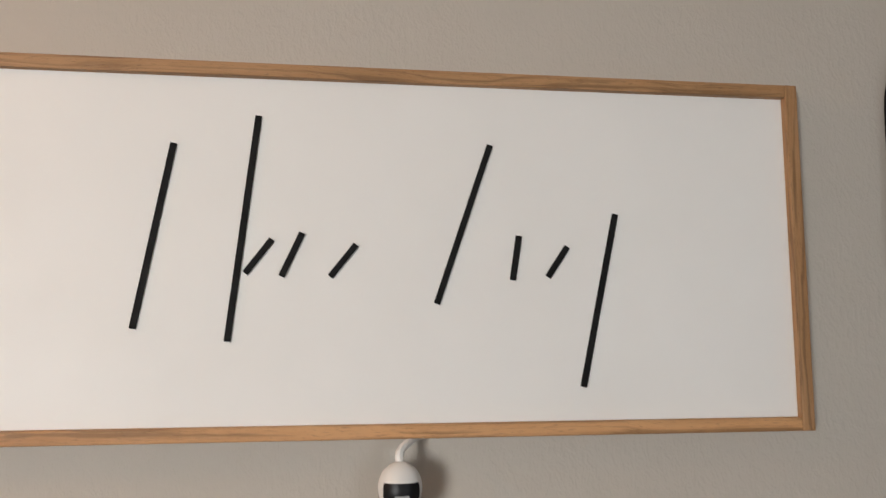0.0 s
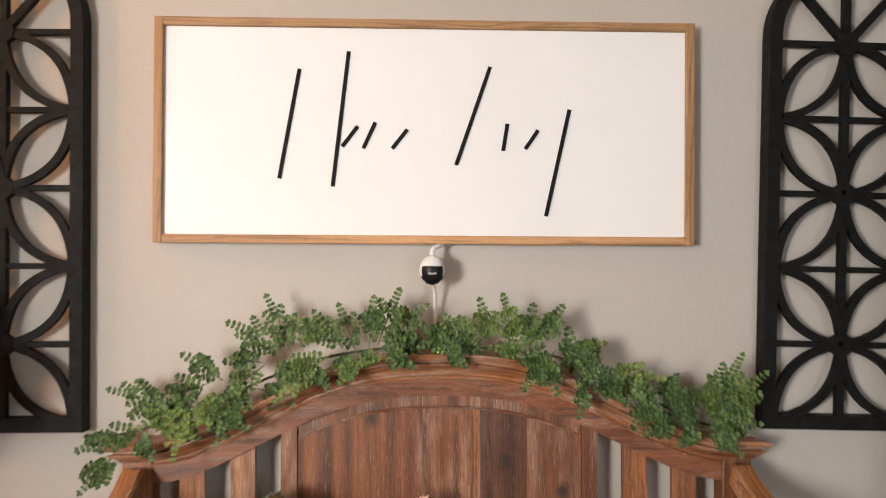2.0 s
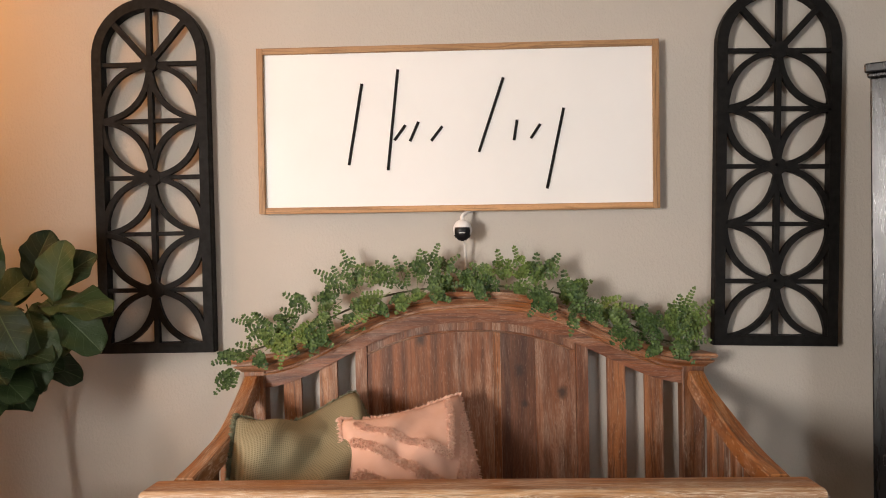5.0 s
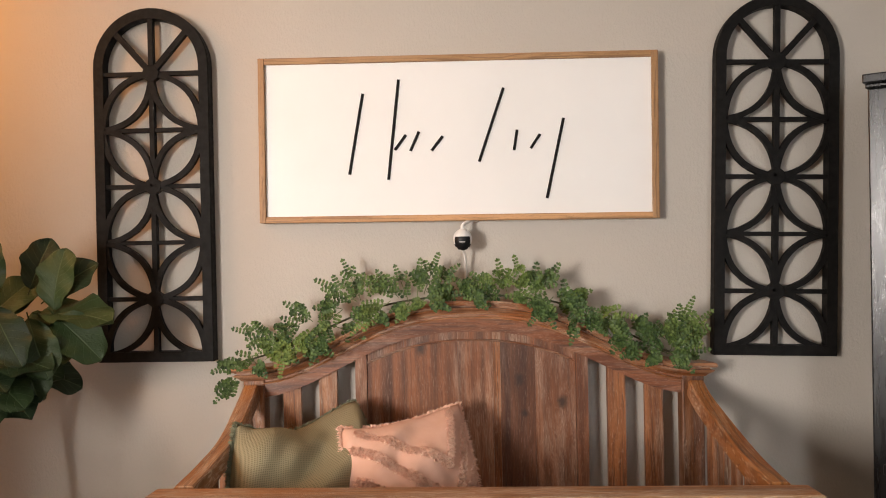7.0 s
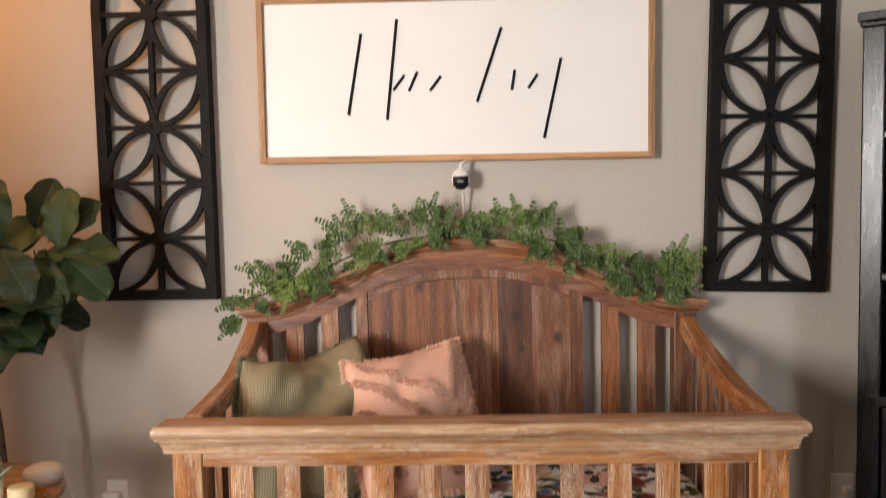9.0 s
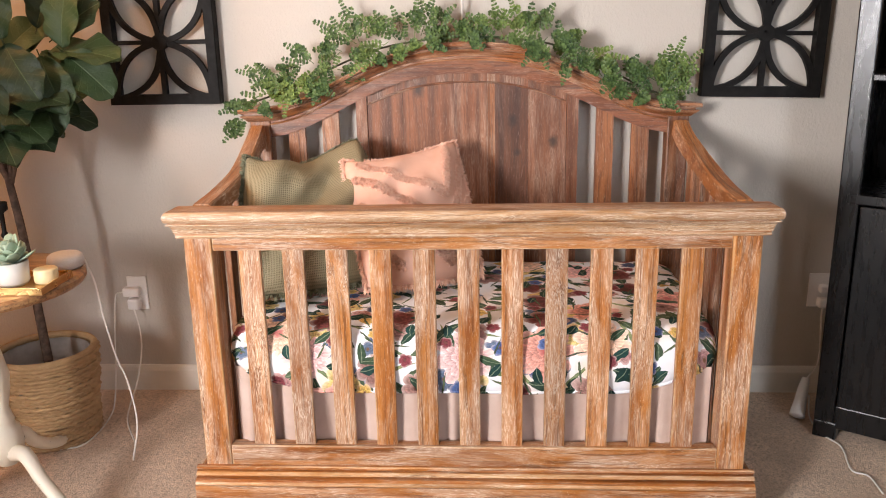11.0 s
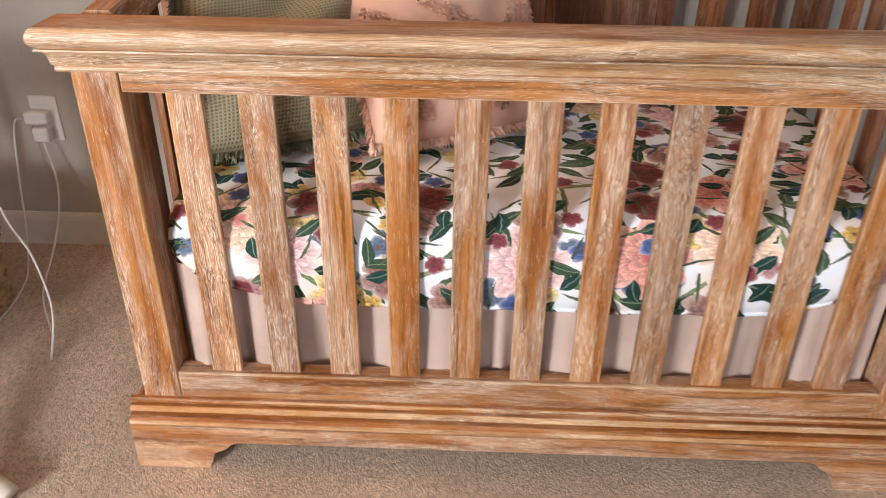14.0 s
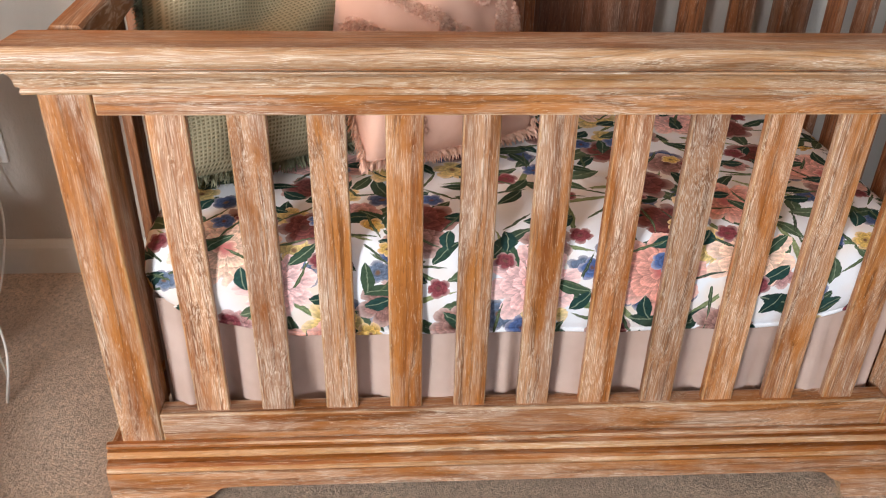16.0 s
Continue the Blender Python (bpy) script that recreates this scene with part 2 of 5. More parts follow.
def floral():
    """A white fitted sheet printed with roses, small blossoms and dark leaves."""
    n = Nodes("floral_cotton", 0.8, spec=0.2)
    xyz = n.sep(n.coords())
    u, v = xyz[0], n.math("ADD", xyz[1], xyz[2])
    flat = n.comb(u, v)
    wob, wob2 = n.noise(flat, 22.0, 4.0, 0.6), n.noise(n.vmath("ADD", flat, (7.7, 3.1, 0)), 22.0, 4.0, 0.6)
    u = n.math("ADD", u, n.math("MULTIPLY", n.math("SUBTRACT", wob, 0.5), 0.013))
    v = n.math("ADD", v, n.math("MULTIPLY", n.math("SUBTRACT", wob2, 0.5), 0.013))
    rag, rag2 = n.noise(flat, 95.0, 3.0, 0.6), n.noise(n.vmath("ADD", flat, (2.7, 9.1, 0)), 95.0, 3.0, 0.6)
    u = n.math("ADD", u, n.math("MULTIPLY", n.math("SUBTRACT", rag, 0.5), 0.004))
    v = n.math("ADD", v, n.math("MULTIPLY", n.math("SUBTRACT", rag2, 0.5), 0.004))
    brush = n.ramp(n.noise(n.vmath("MULTIPLY", flat, (1.0, 1.8, 1.0)), 70.0, 5.0, 0.7, 0.8), [(0.3, 0.7), (0.5, 1.06), (0.7, 1.45)])
    c = n.mix(n.ramp(n.noise(n.comb(u, v), 7.0, 2.0), [(0.5, 0.0), (0.7, 0.85)]), (0.84, 0.85, 0.88), (0.84, 0.68, 0.54))

    def cells(scale, off, jitter=0.85):
        pos = n.comb(n.math("ADD", n.math("MULTIPLY", u, scale), off), n.math("ADD", n.math("MULTIPLY", v, scale), off * 1.7))
        o = n.voronoi(pos, 1.0, "2D", "F1", jitter)
        d = n.sep(n.vmath("SUBTRACT", pos, o["Position"]))
        return d[0], d[1], n.sep(o["Color"])

    def leaves(c, scale, off, length, width, share, a, b):
        dx, dy, k = cells(scale, off, 1.0)
        ang = n.math("MULTIPLY", k[0], 6.283)
        co, si = n.math("COSINE", ang), n.math("SINE", ang)
        lx = n.math("DIVIDE", n.math("ADD", n.math("MULTIPLY", dx, co), n.math("MULTIPLY", dy, si)), length)
        ly = n.math("DIVIDE", n.math("SUBTRACT", n.math("MULTIPLY", dy, co), n.math("MULTIPLY", dx, si)), width)
        ly = n.math("ADD", ly, n.math("MULTIPLY", n.math("MULTIPLY", lx, lx), 0.35))
        edge = n.math("SUBTRACT", 1.0, n.math("MULTIPLY", lx, lx))
        m = n.math("MULTIPLY", n.math("LESS_THAN", n.math("ABSOLUTE", ly), edge), n.math("LESS_THAN", k[1], share))
        vein = n.math("LESS_THAN", n.math("ABSOLUTE", ly), 0.07)
        col = n.mix(k[2], a, b)
        col = n.mix(n.math("MULTIPLY", vein, 0.45), col, (0.4, 0.45, 0.3))
        col = n.mix(1.0, col, brush, "MULTIPLY")
        return n.mix(m, c, col)

    def flowers(c, scale, off, size, petals, share, palette, centre):
        """Ruffled blooms: three rosettes of petals, one inside the other, each dark at its root and pale at its lip."""
        dx, dy, k = cells(scale, off)
        r = n.math("SQRT", n.math("ADD", n.math("MULTIPLY", dx, dx), n.math("MULTIPLY", dy, dy)))
        ang = n.math("ARCTAN2", dy, dx)
        turn = n.math("MULTIPLY", k[1], 6.283)
        big = n.math("MULTIPLY", n.math("ADD", 0.7, n.math("MULTIPLY", k[0], 0.42)), size)
        own = n.ramp(k[1], [(i / len(palette), p) for i, p in enumerate(palette)], "CONSTANT")
        grow = n.math("LESS_THAN", k[2], share)
        for ring_no, part_of in enumerate((1.0, 0.72, 0.46, 0.24)):
            sway = n.math("ADD", turn, n.math("ADD", 1.9 * ring_no, n.math("MULTIPLY", wob2, 2.0)))
            lobe = n.math("ABSOLUTE", n.math("SINE", n.math("ADD", n.math("MULTIPLY", ang, (petals - ring_no) / 2), sway)))
            lobe = n.math("POWER", lobe, 0.6)
            rim = n.math("MULTIPLY", n.math("MULTIPLY", big, part_of), n.math("ADD", n.math("ADD", 0.46, n.math("MULTIPLY", wob, 0.36)), n.math("MULTIPLY", lobe, 0.36)))
            q = n.math("DIVIDE", r, rim)
            lip = n.ramp(q, [(0.35, 0.42), (0.72, 0.86), (0.9, 1.12), (1.0, 1.3)])
            seam = n.ramp(lobe, [(0.0, 0.55), (0.45, 1.0)])
            vein = n.ramp(n.math("SINE", n.math("MULTIPLY", ang, 34.0)), [(0.0, 0.88), (1.0, 1.08)])
            col = own
            for shade in (lip, seam, vein, brush):
                col = n.mix(1.0, col, shade, "MULTIPLY")
            if ring_no == 3:
                col = n.mix(n.ramp(q, [(0.3, 0.9), (1.0, 0.25)]), col, centre)
            if ring_no == 0:
                col = n.mix(n.ramp(q, [(0.7, 0.0), (1.0, 0.4)]), col, (0.86, 0.74, 0.68))
            c = n.mix(n.math("MULTIPLY", n.math("LESS_THAN", q, 1.0), grow), c, col)
        return c

    c = leaves(c, 8.5, 3.3, 0.62, 0.045, 0.95, (0.1, 0.15, 0.07), (0.28, 0.31, 0.14))
    c = leaves(c, 11.5, 8.1, 0.4, 0.13, 0.7, (0.015, 0.04, 0.03), (0.09, 0.13, 0.07))
    c = flowers(c, 12.0, 1.4, 0.4, 5, 0.45, [(0.07, 0.1, 0.2), (0.66, 0.5, 0.2), (0.46, 0.25, 0.24), (0.13, 0.17, 0.25)], (0.2, 0.1, 0.05))
    c = leaves(c, 9.0, 5.7, 0.4, 0.15, 0.6, (0.015, 0.04, 0.03), (0.1, 0.14, 0.08))
    c = flowers(c, 7.6, 6.2, 0.44, 6, 0.46, [(0.17, 0.05, 0.045), (0.36, 0.2, 0.17), (0.7, 0.52, 0.2), (0.3, 0.16, 0.14)], (0.1, 0.04, 0.03))
    c = flowers(c, 5.4, 9.5, 0.48, 8, 0.42, [(0.76, 0.4, 0.34), (0.8, 0.5, 0.48), (0.7, 0.32, 0.25), (0.82, 0.55, 0.4)], (0.55, 0.15, 0.14))
    c = leaves(c, 11.0, 12.9, 0.38, 0.13, 0.5, (0.012, 0.042, 0.032), (0.05, 0.085, 0.045))
    c = leaves(c, 15.0, 4.6, 0.36, 0.2, 0.4, (0.01, 0.035, 0.03), (0.02, 0.06, 0.05))
    c = flowers(c, 17.0, 7.3, 0.42, 5, 0.2, [(0.64, 0.42, 0.12), (0.08, 0.13, 0.3), (0.22, 0.05, 0.06)], (0.16, 0.07, 0.05))
    c = leaves(c, 14.0, 2.2, 0.55, 0.04, 0.7, (0.08, 0.11, 0.05), (0.04, 0.06, 0.04))
    weave = n.noise(n.coords(), 420.0, 2.0)
    n.bump(n.math("ADD", weave, n.math("MULTIPLY", n.noise(n.coords(), 9.0, 2.0), 6.0)), 0.2, 0.002)
    return n.done(c)


def waffle_cloth():
    n = Nodes("green_waffle_cloth", 0.9, spec=0.15)
    o = n.sep(n.t.nodes.new("ShaderNodeTexCoord").outputs["UV"])
    su = n.math("ABSOLUTE", n.math("SINE", n.math("MULTIPLY", o[0], 240.0)))
    sv = n.math("ABSOLUTE", n.math("SINE", n.math("MULTIPLY", o[1], 240.0)))
    h = n.math("MAXIMUM", su, sv)
    c = n.mix(n.ramp(h, [(0.55, 0.0), (0.95, 1.0)]), (0.235, 0.2, 0.118), (0.37, 0.315, 0.198))
    c = n.mix(n.math("MULTIPLY", n.noise(n.coords(), 14.0, 3.0), 0.35), c, (0.21, 0.19, 0.11))
    n.bump(n.math("ADD", h, n.math("MULTIPLY", n.noise(n.coords(), 10.0, 3.0), 4.0)), 0.6, 0.004)
    return n.done(c)


def leaf_mat(name, a, b, rough, spec=0.5):
    n = Nodes(name, rough, spec=spec)
    r = n.island()
    f = n.noise(n.coords(), 24.0, 3.0)
    c = n.mix(n.math("ADD", n.math("MULTIPLY", r, 0.75), n.math("MULTIPLY", f, 0.3)), a, b)
    n.b.inputs["Subsurface Weight"].default_value = 0.0
    n.bump(f, 0.15, 0.002)
    return n.done(c)


def fern_mat():
    """Small glossy fern leaflets; some sprigs young and yellow-green, most dark."""
    n = Nodes("fern_leaf", 0.48, spec=0.4)
    young = n.ramp(n.rand(), [(0.0, 0.0), (0.6, 0.14), (0.85, 0.45), (1.0, 1.0)])
    deep = n.mix(n.island(), (0.02, 0.05, 0.016), (0.105, 0.175, 0.05))
    fresh = n.mix(n.island(), (0.12, 0.19, 0.035), (0.28, 0.36, 0.08))
    c = n.mix(young, deep, fresh)
    n.bump(n.noise(n.coords(), 200.0), 0.1, 0.001)
    return n.done(c)


def fig_leaf_mat():
    n = Nodes("fig_leaf", 0.5, spec=0.25)
    o = n.sep(n.t.nodes.new("ShaderNodeTexCoord").outputs["UV"])
    side = n.math("ABSOLUTE", n.math("SUBTRACT", o[0], 0.5))
    ribs = n.math("ABSOLUTE", n.math("SINE", n.math("MULTIPLY", n.math("SUBTRACT", o[1], n.math("MULTIPLY", side, 0.55)), 24.0)))
    rib = n.ramp(ribs, [(0.0, 1.0), (0.14, 0.0)])
    mid = n.ramp(side, [(0.0, 1.0), (0.025, 0.0)])
    vein = n.math("MAXIMUM", n.math("MULTIPLY", rib, 0.5), mid)
    c = n.mix(n.rand(), (0.01, 0.021, 0.008), (0.042, 0.068, 0.021))
    c = n.mix(n.math("MULTIPLY", n.noise(n.coords(), 18.0), 0.4), c, (0.028, 0.05, 0.022))
    c = n.mix(n.math("MULTIPLY", vein, 0.55), c, (0.1, 0.14, 0.065))
    n.bump(n.math("SUBTRACT", n.noise(n.coords(), 20.0), vein), 0.4, 0.004)
    return n.done(c)


def basket_mat():
    n = Nodes("woven_seagrass", 0.85, spec=0.2)
    p = n.coords()
    f = n.noise(n.vmath("MULTIPLY", p, (40, 40, 160)), 1.0, 4.0, 0.7)
    c = n.mix(n.math("ADD", n.math("MULTIPLY", f, 0.8), n.math("MULTIPLY", n.island(), 0.3)), (0.22, 0.125, 0.055), (0.6, 0.41, 0.22))
    n.bump(f, 0.6, 0.004)
    return n.done(c)


def chippy_paint():
    n = Nodes("chipped_cream_paint", 0.5)
    p = n.coords()
    f = n.noise(p, 16.0, 5.0, 0.7)
    chip = n.ramp(f, [(0.63, 0.0), (0.66, 1.0)])
    c = n.mix(n.noise(p, 6.0), (0.7, 0.63, 0.5), (0.8, 0.74, 0.62))
    n.bump(chip, 0.4, -0.002)
    return n.done(n.mix(chip, c, (0.05, 0.035, 0.025)))


def lace_paint():
    n = Nodes("black_gloss_paint", 0.4, spec=0.38)
    p = n.coords()
    f = n.noise(n.vmath("MULTIPLY", p, (20, 20, 3)), 3.0, 4.0)
    n.bump(f, 0.06, 0.002)
    return n.done(n.mix(f, (0.005, 0.005, 0.0055), (0.01, 0.0095, 0.0095)), n.ramp(f, [(0.3, 0.24), (0.7, 0.32)]))


WALL = wall_paint()
CEILING = plain("ceiling_white", (0.72, 0.7, 0.66), (0.78, 0.76, 0.72), 40, 0.9, bump=0.3, dist=0.003)
TRIM = plain("trim_white", (0.7, 0.66, 0.58), (0.76, 0.72, 0.64), 12, 0.45)
CARPET = carpet_mat()
BLACK = plain("matt_black_paint", (0.006, 0.0055, 0.005), (0.011, 0.01, 0.009), 45, 0.6, bump=0.2, dist=0.001, spec=0.14)
CABINET = lace_paint()
BOARD = plain("white_board", (0.83, 0.82, 0.79), (0.86, 0.85, 0.82), 3, 0.5, bump=0.03)
INK = plain("black_ink", (0.008, 0.008, 0.008), (0.013, 0.013, 0.013), 30, 0.7, bump=0, spec=0.15)
PLASTIC = plain("white_plastic", (0.78, 0.76, 0.73), (0.82, 0.8, 0.77), 20, 0.3, bump=0)
GLOSS_BLACK = plain("black_lens_plastic", (0.006, 0.006, 0.007), (0.009, 0.009, 0.01), 20, 0.42, bump=0, spec=0.3)
GREYMARK = plain("grey_mark", (0.35, 0.35, 0.35), (0.4, 0.4, 0.4), 30, 0.5, bump=0)
CABLE = plain("white_cable", (0.7, 0.66, 0.6), (0.76, 0.72, 0.66), 30, 0.45, bump=0)
FLORAL = floral()
SKIRT = plain("blush_skirt_cloth", (0.52, 0.375, 0.305), (0.6, 0.45, 0.375), 10, 0.9, bump=0.2, dist=0.002)
WAFFLE = waffle_cloth()
GREEN_FRINGE = plain("green_fringe", (0.15, 0.15, 0.09), (0.27, 0.265, 0.17), 60, 0.95)
PINK = plain("peach_cotton", (0.74, 0.43, 0.31), (0.8, 0.5, 0.38), 12, 0.92, bump=0.3, dist=0.0015)
PINK_TUFT = plain("peach_tuft_yarn", (0.82, 0.5, 0.36), (0.92, 0.66, 0.52), 120, 0.95, bump=0.5)
FERN = fern_mat()
FERN_STEM = plain("fern_stem", (0.03, 0.035, 0.014), (0.06, 0.06, 0.026), 40, 0.7)
FIG = fig_leaf_mat()
BARK = plain("brown_bark", (0.05, 0.03, 0.02), (0.12, 0.075, 0.05), 50, 0.85, bump=0.6, dist=0.003)
BASKET = basket_mat()
LINER = plain("grey_liner", (0.2, 0.19, 0.18), (0.3, 0.29, 0.28), 14, 0.5)
CREAM = chippy_paint()
BRASS = plain("gold_tray_metal", (0.65, 0.42, 0.17), (0.75, 0.5, 0.22), 25, 0.3, 1.0)
CERAMIC = plain("white_ceramic", (0.7, 0.66, 0.6), (0.78, 0.74, 0.68), 15, 0.35)
SUCCULENT = leaf_mat("succulent_leaf", (0.16, 0.26, 0.17), (0.42, 0.52, 0.38), 0.45)
SHAG = plain("black_shag_yarn", (0.008, 0.008, 0.009), (0.022, 0.02, 0.02), 60, 0.85)
SPEAKER = plain("pale_speaker_fabric", (0.55, 0.52, 0.48), (0.64, 0.6, 0.56), 300, 0.9)
GLASS = Nodes("window_glass", 0.02)
GLASS.b.inputs["Transmission Weight"].default_value = 1.0
GLASS = GLASS.done((1, 1, 1))

# ---- building helpers ----
ORIGIN = {}


def thing(name, place, label, category, group=""):
    """A top-level thing: an empty at its base that carries its parts."""
    ob = new(name)
    ob.empty_display_size = 0.05
    ob.location = place
    ORIGIN[ob] = Vector(place)
    return tagged(ob, label, category, group)


def part(name, bm, material, parent=None, label="", smooth=False, kind=""):
    """Links a bmesh, drawn in world places, as one mesh object under a thing or a part."""
    me = bpy.data.meshes.new(name)
    bmesh.ops.recalc_face_normals(bm, faces=bm.faces)
    for f in bm.faces:
        f.smooth = smooth
    bm.to_mesh(me)
    bm.free()
    me.materials.append(material)
    if material in WORN:
        # the small chamfers along the edges are rubbed paler
        me.materials.append(WORN[material])
        for f in me.polygons:
            if sum(abs(c) > 0.08 for c in f.normal) > 1 and f.area < 0.012:
                f.material_index = 1
    ob = new(name, me)
    if parent is not None:
        ob.parent = parent
        ob.matrix_parent_inverse = Matrix.Translation(-ORIGIN[parent]) if parent in ORIGIN else Matrix()
    return tagged(ob, label, kind=kind)


def box(x0, x1, y0, y1, z0, z1, bevel=0.004, bm=None, m=None):
    own = bmesh.new()
    bmesh.ops.create_cube(own, size=1.0)
    for v in own.verts:
        v.co = Vector((x0 + (v.co.x + 0.5) * (x1 - x0), y0 + (v.co.y + 0.5) * (y1 - y0), z0 + (v.co.z + 0.5) * (z1 - z0)))
    if bevel:
        bmesh.ops.bevel(own, geom=own.edges[:], offset=bevel, segments=2, profile=0.5, affect="EDGES")
    if m is not None:
        own.transform(m)
    return join(bm, own)


def join(bm, own):
    if bm is None:
        return own
    me = bpy.data.meshes.new("tmp")
    own.to_mesh(me)
    own.free()
    bm.from_mesh(me)
    bpy.data.meshes.remove(me)
    return bm


def sweep(path, profile, up=(0, 0, 1), bm=None, closed=False, caps=True):
    """Runs a closed profile of (across, upward) pairs along a path of places."""
    bm = bm or bmesh.new()
    path = [Vector(p) for p in path]
    rings = []
    for i, p in enumerate(path):
        a, b = path[i - 1 if i or closed else 0], path[(i + 1) % len(path) if closed else min(i + 1, len(path) - 1)]
        d = (b - a).normalized()
        side = d.cross(Vector(up)).normalized()
        top = side.cross(d)
        rings.append([bm.verts.new(p + side * s + top * t) for s, t in profile])
    n = len(profile)
    pairs = list(zip(rings, rings[1:])) + ([(rings[-1], rings[0])] if closed else [])
    for r, s in pairs:
        for k in range(n):
            bm.faces.new((r[k], r[(k + 1) % n], s[(k + 1) % n], s[k]))
    if caps and not closed:
        bm.faces.new(rings[0])
        bm.faces.new(rings[-1])
    return bm


def ring(radius, n=10, flat=1.0):
    return [(radius * math.cos(2 * math.pi * k / n), radius * flat * math.sin(2 * math.pi * k / n)) for k in range(n)]


def tube(path, radius, n=8, bm=None):
    """A tube along a path; radius is one number or one for each place."""
    bm = bm or bmesh.new()
    path = [Vector(p) for p in path]
    rs = radius if isinstance(radius, (list, tuple)) else [radius] * len(path)
    rings, ref = [], None
    for i, p in enumerate(path):
        d = (path[min(i + 1, len(path) - 1)] - path[max(i - 1, 0)]).normalized()
        if ref is None:
            ref = d.orthogonal()
        ref = (ref - d * ref.dot(d)).normalized()
        w = d.cross(ref)
        rings.append([bm.verts.new(p + rs[i] * (ref * math.cos(2 * math.pi * k / n) + w * math.sin(2 * math.pi * k / n))) for k in range(n)])
    for r, s in zip(rings, rings[1:]):
        for k in range(n):
            bm.faces.new((r[k], r[(k + 1) % n], s[(k + 1) % n], s[k]))
    bm.faces.new(rings[0])
    bm.faces.new(rings[-1])
    return bm


def smooth_path(points, steps=8):
    """A Catmull-Rom line through the points."""
    p = [Vector(q) for q in points]
    p = [2 * p[0] - p[1]] + p + [2 * p[-1] - p[-2]]
    out = []
    for a, b, c, d in zip(p, p[1:], p[2:], p[3:]):
        for k in range(steps):
            t = k / steps
            out.append(0.5 * (2 * b + (c - a) * t + (2 * a - 5 * b + 4 * c - d) * t * t + (3 * b - a - 3 * c + d) * t ** 3))
    return out + [p[-2]]


def lathe(profile, centre, n=24, bm=None):
    """Turns a profile of (radius, height) about an upright axis."""
    bm = bm or bmesh.new()
    c = Vector(centre)
    rings = [[bm.verts.new(c + Vector((r * math.cos(2 * math.pi * k / n), r * math.sin(2 * math.pi * k / n), z))) for k in range(n)] for r, z in profile]
    for r, s in zip(rings, rings[1:]):
        for k in range(n):
            bm.faces.new((r[k], r[(k + 1) % n], s[(k + 1) % n], s[k]))
    if profile[0][0] > 0.001:
        bm.faces.new(rings[0])
    if profile[-1][0] > 0.001:
        bm.faces.new(rings[-1])
    bmesh.ops.remove_doubles(bm, verts=bm.verts[:], dist=1e-5)
    return bm


# ---- room ----
X0, X1, Y0, H = -3.7, 3.6, -4.7, 2.62


def structure(name, bm, material, label, category, smooth=False):
    return tagged(part(name, bm, material, smooth=smooth), label, category, kind="structure")


structure("floor", box(X0, X1, Y0, 0, -0.06, 0, 0), CARPET, "beige plush carpet covering the whole floor", "carpet")
structure("ceiling", box(X0, X1, Y0, 0, H, H + 0.1, 0), CEILING, "plain white textured ceiling", "ceiling")
structure("wall_north", box(X0 - 0.12, X1 + 0.12, 0, 0.12, -0.06, H + 0.1, 0), WALL, "greige painted wall with orange-peel texture", "wall")
structure("wall_east", box(X1, X1 + 0.12, Y0, 0, -0.06, H + 0.1, 0), WALL, "plain greige painted wall", "wall")
structure("wall_west", box(X0 - 0.12, X0, Y0, 0, -0.06, H + 0.1, 0), WALL, "plain greige painted wall", "wall")
WINDOWS, WZ0, WZ1 = ((-3.1, -2.1), (1.3, 2.3)), 0.95, 2.25
YS = Y0 - 0.12
south = None
for a, b in zip((X0 - 0.12, WINDOWS[0][1], WINDOWS[1][1]), (WINDOWS[0][0], WINDOWS[1][0], X1 + 0.12)):
    south = box(a, b, YS, Y0, -0.06, H + 0.1, 0, south)
for a, b in WINDOWS:
    box(a, b, YS, Y0, -0.06, WZ0, 0, south)
    box(a, b, YS, Y0, WZ1, H + 0.1, 0, south)
structure("wall_south", south, WALL, "greige painted wall with two window openings", "wall")
for number, (a, b) in enumerate(WINDOWS, 1):
    win = tagged(new("window_%d" % number), "white-framed window letting in daylight", "window", kind="structure")
    ORIGIN[win] = Vector((0, 0, 0))
    for x0, x1, z0, z1 in ((a, a + 0.05, WZ0, WZ1), (b - 0.05, b, WZ0, WZ1), (a + 0.05, b - 0.05, WZ0, WZ0 + 0.05), (a + 0.05, b - 0.05, WZ1 - 0.05, WZ1)):
        part("window_frame", box(x0, x1, YS + 0.02, YS + 0.07, z0, z1, 0.003), TRIM, win)
    pane = part("pane", box(a + 0.05, b - 0.05, YS + 0.04, YS + 0.045, WZ0 + 0.05, WZ1 - 0.05, 0), GLASS, win)
    pane.visible_shadow = False
    part("window_sill", box(a - 0.04, b + 0.04, Y0 - 0.04, Y0 + 0.05, WZ0 - 0.03, WZ0 - 0.003, 0.004), TRIM, win)
# unseen wall, added to hold the left window's daylight off the plant's end
structure("wall_partition", box(X0, -1.9, -2.44, -2.32, -0.06, H + 0.05, 0.003), WALL, "unseen plain greige wall added to shade the left end of the room", "wall")
base_profile = [(0, 0), (0.013, 0), (0.013, 0.078), (0.01, 0.09), (0.004, 0.099), (0, 0.1)]
structure("baseboard", sweep([(X1 - 0.001, -0.001, 0.0), (X0 + 0.001, -0.001, 0.0)], [(-a, b) for a, b in base_profile]), TRIM, "cream-white painted baseboard along the wall", "baseboard")

# ---- crib ----
crib = thing("crib", (0, -0.45, 0), "limed honey-brown wooden crib with arched headboard", "crib")
YF, YB = -0.82, -0.082
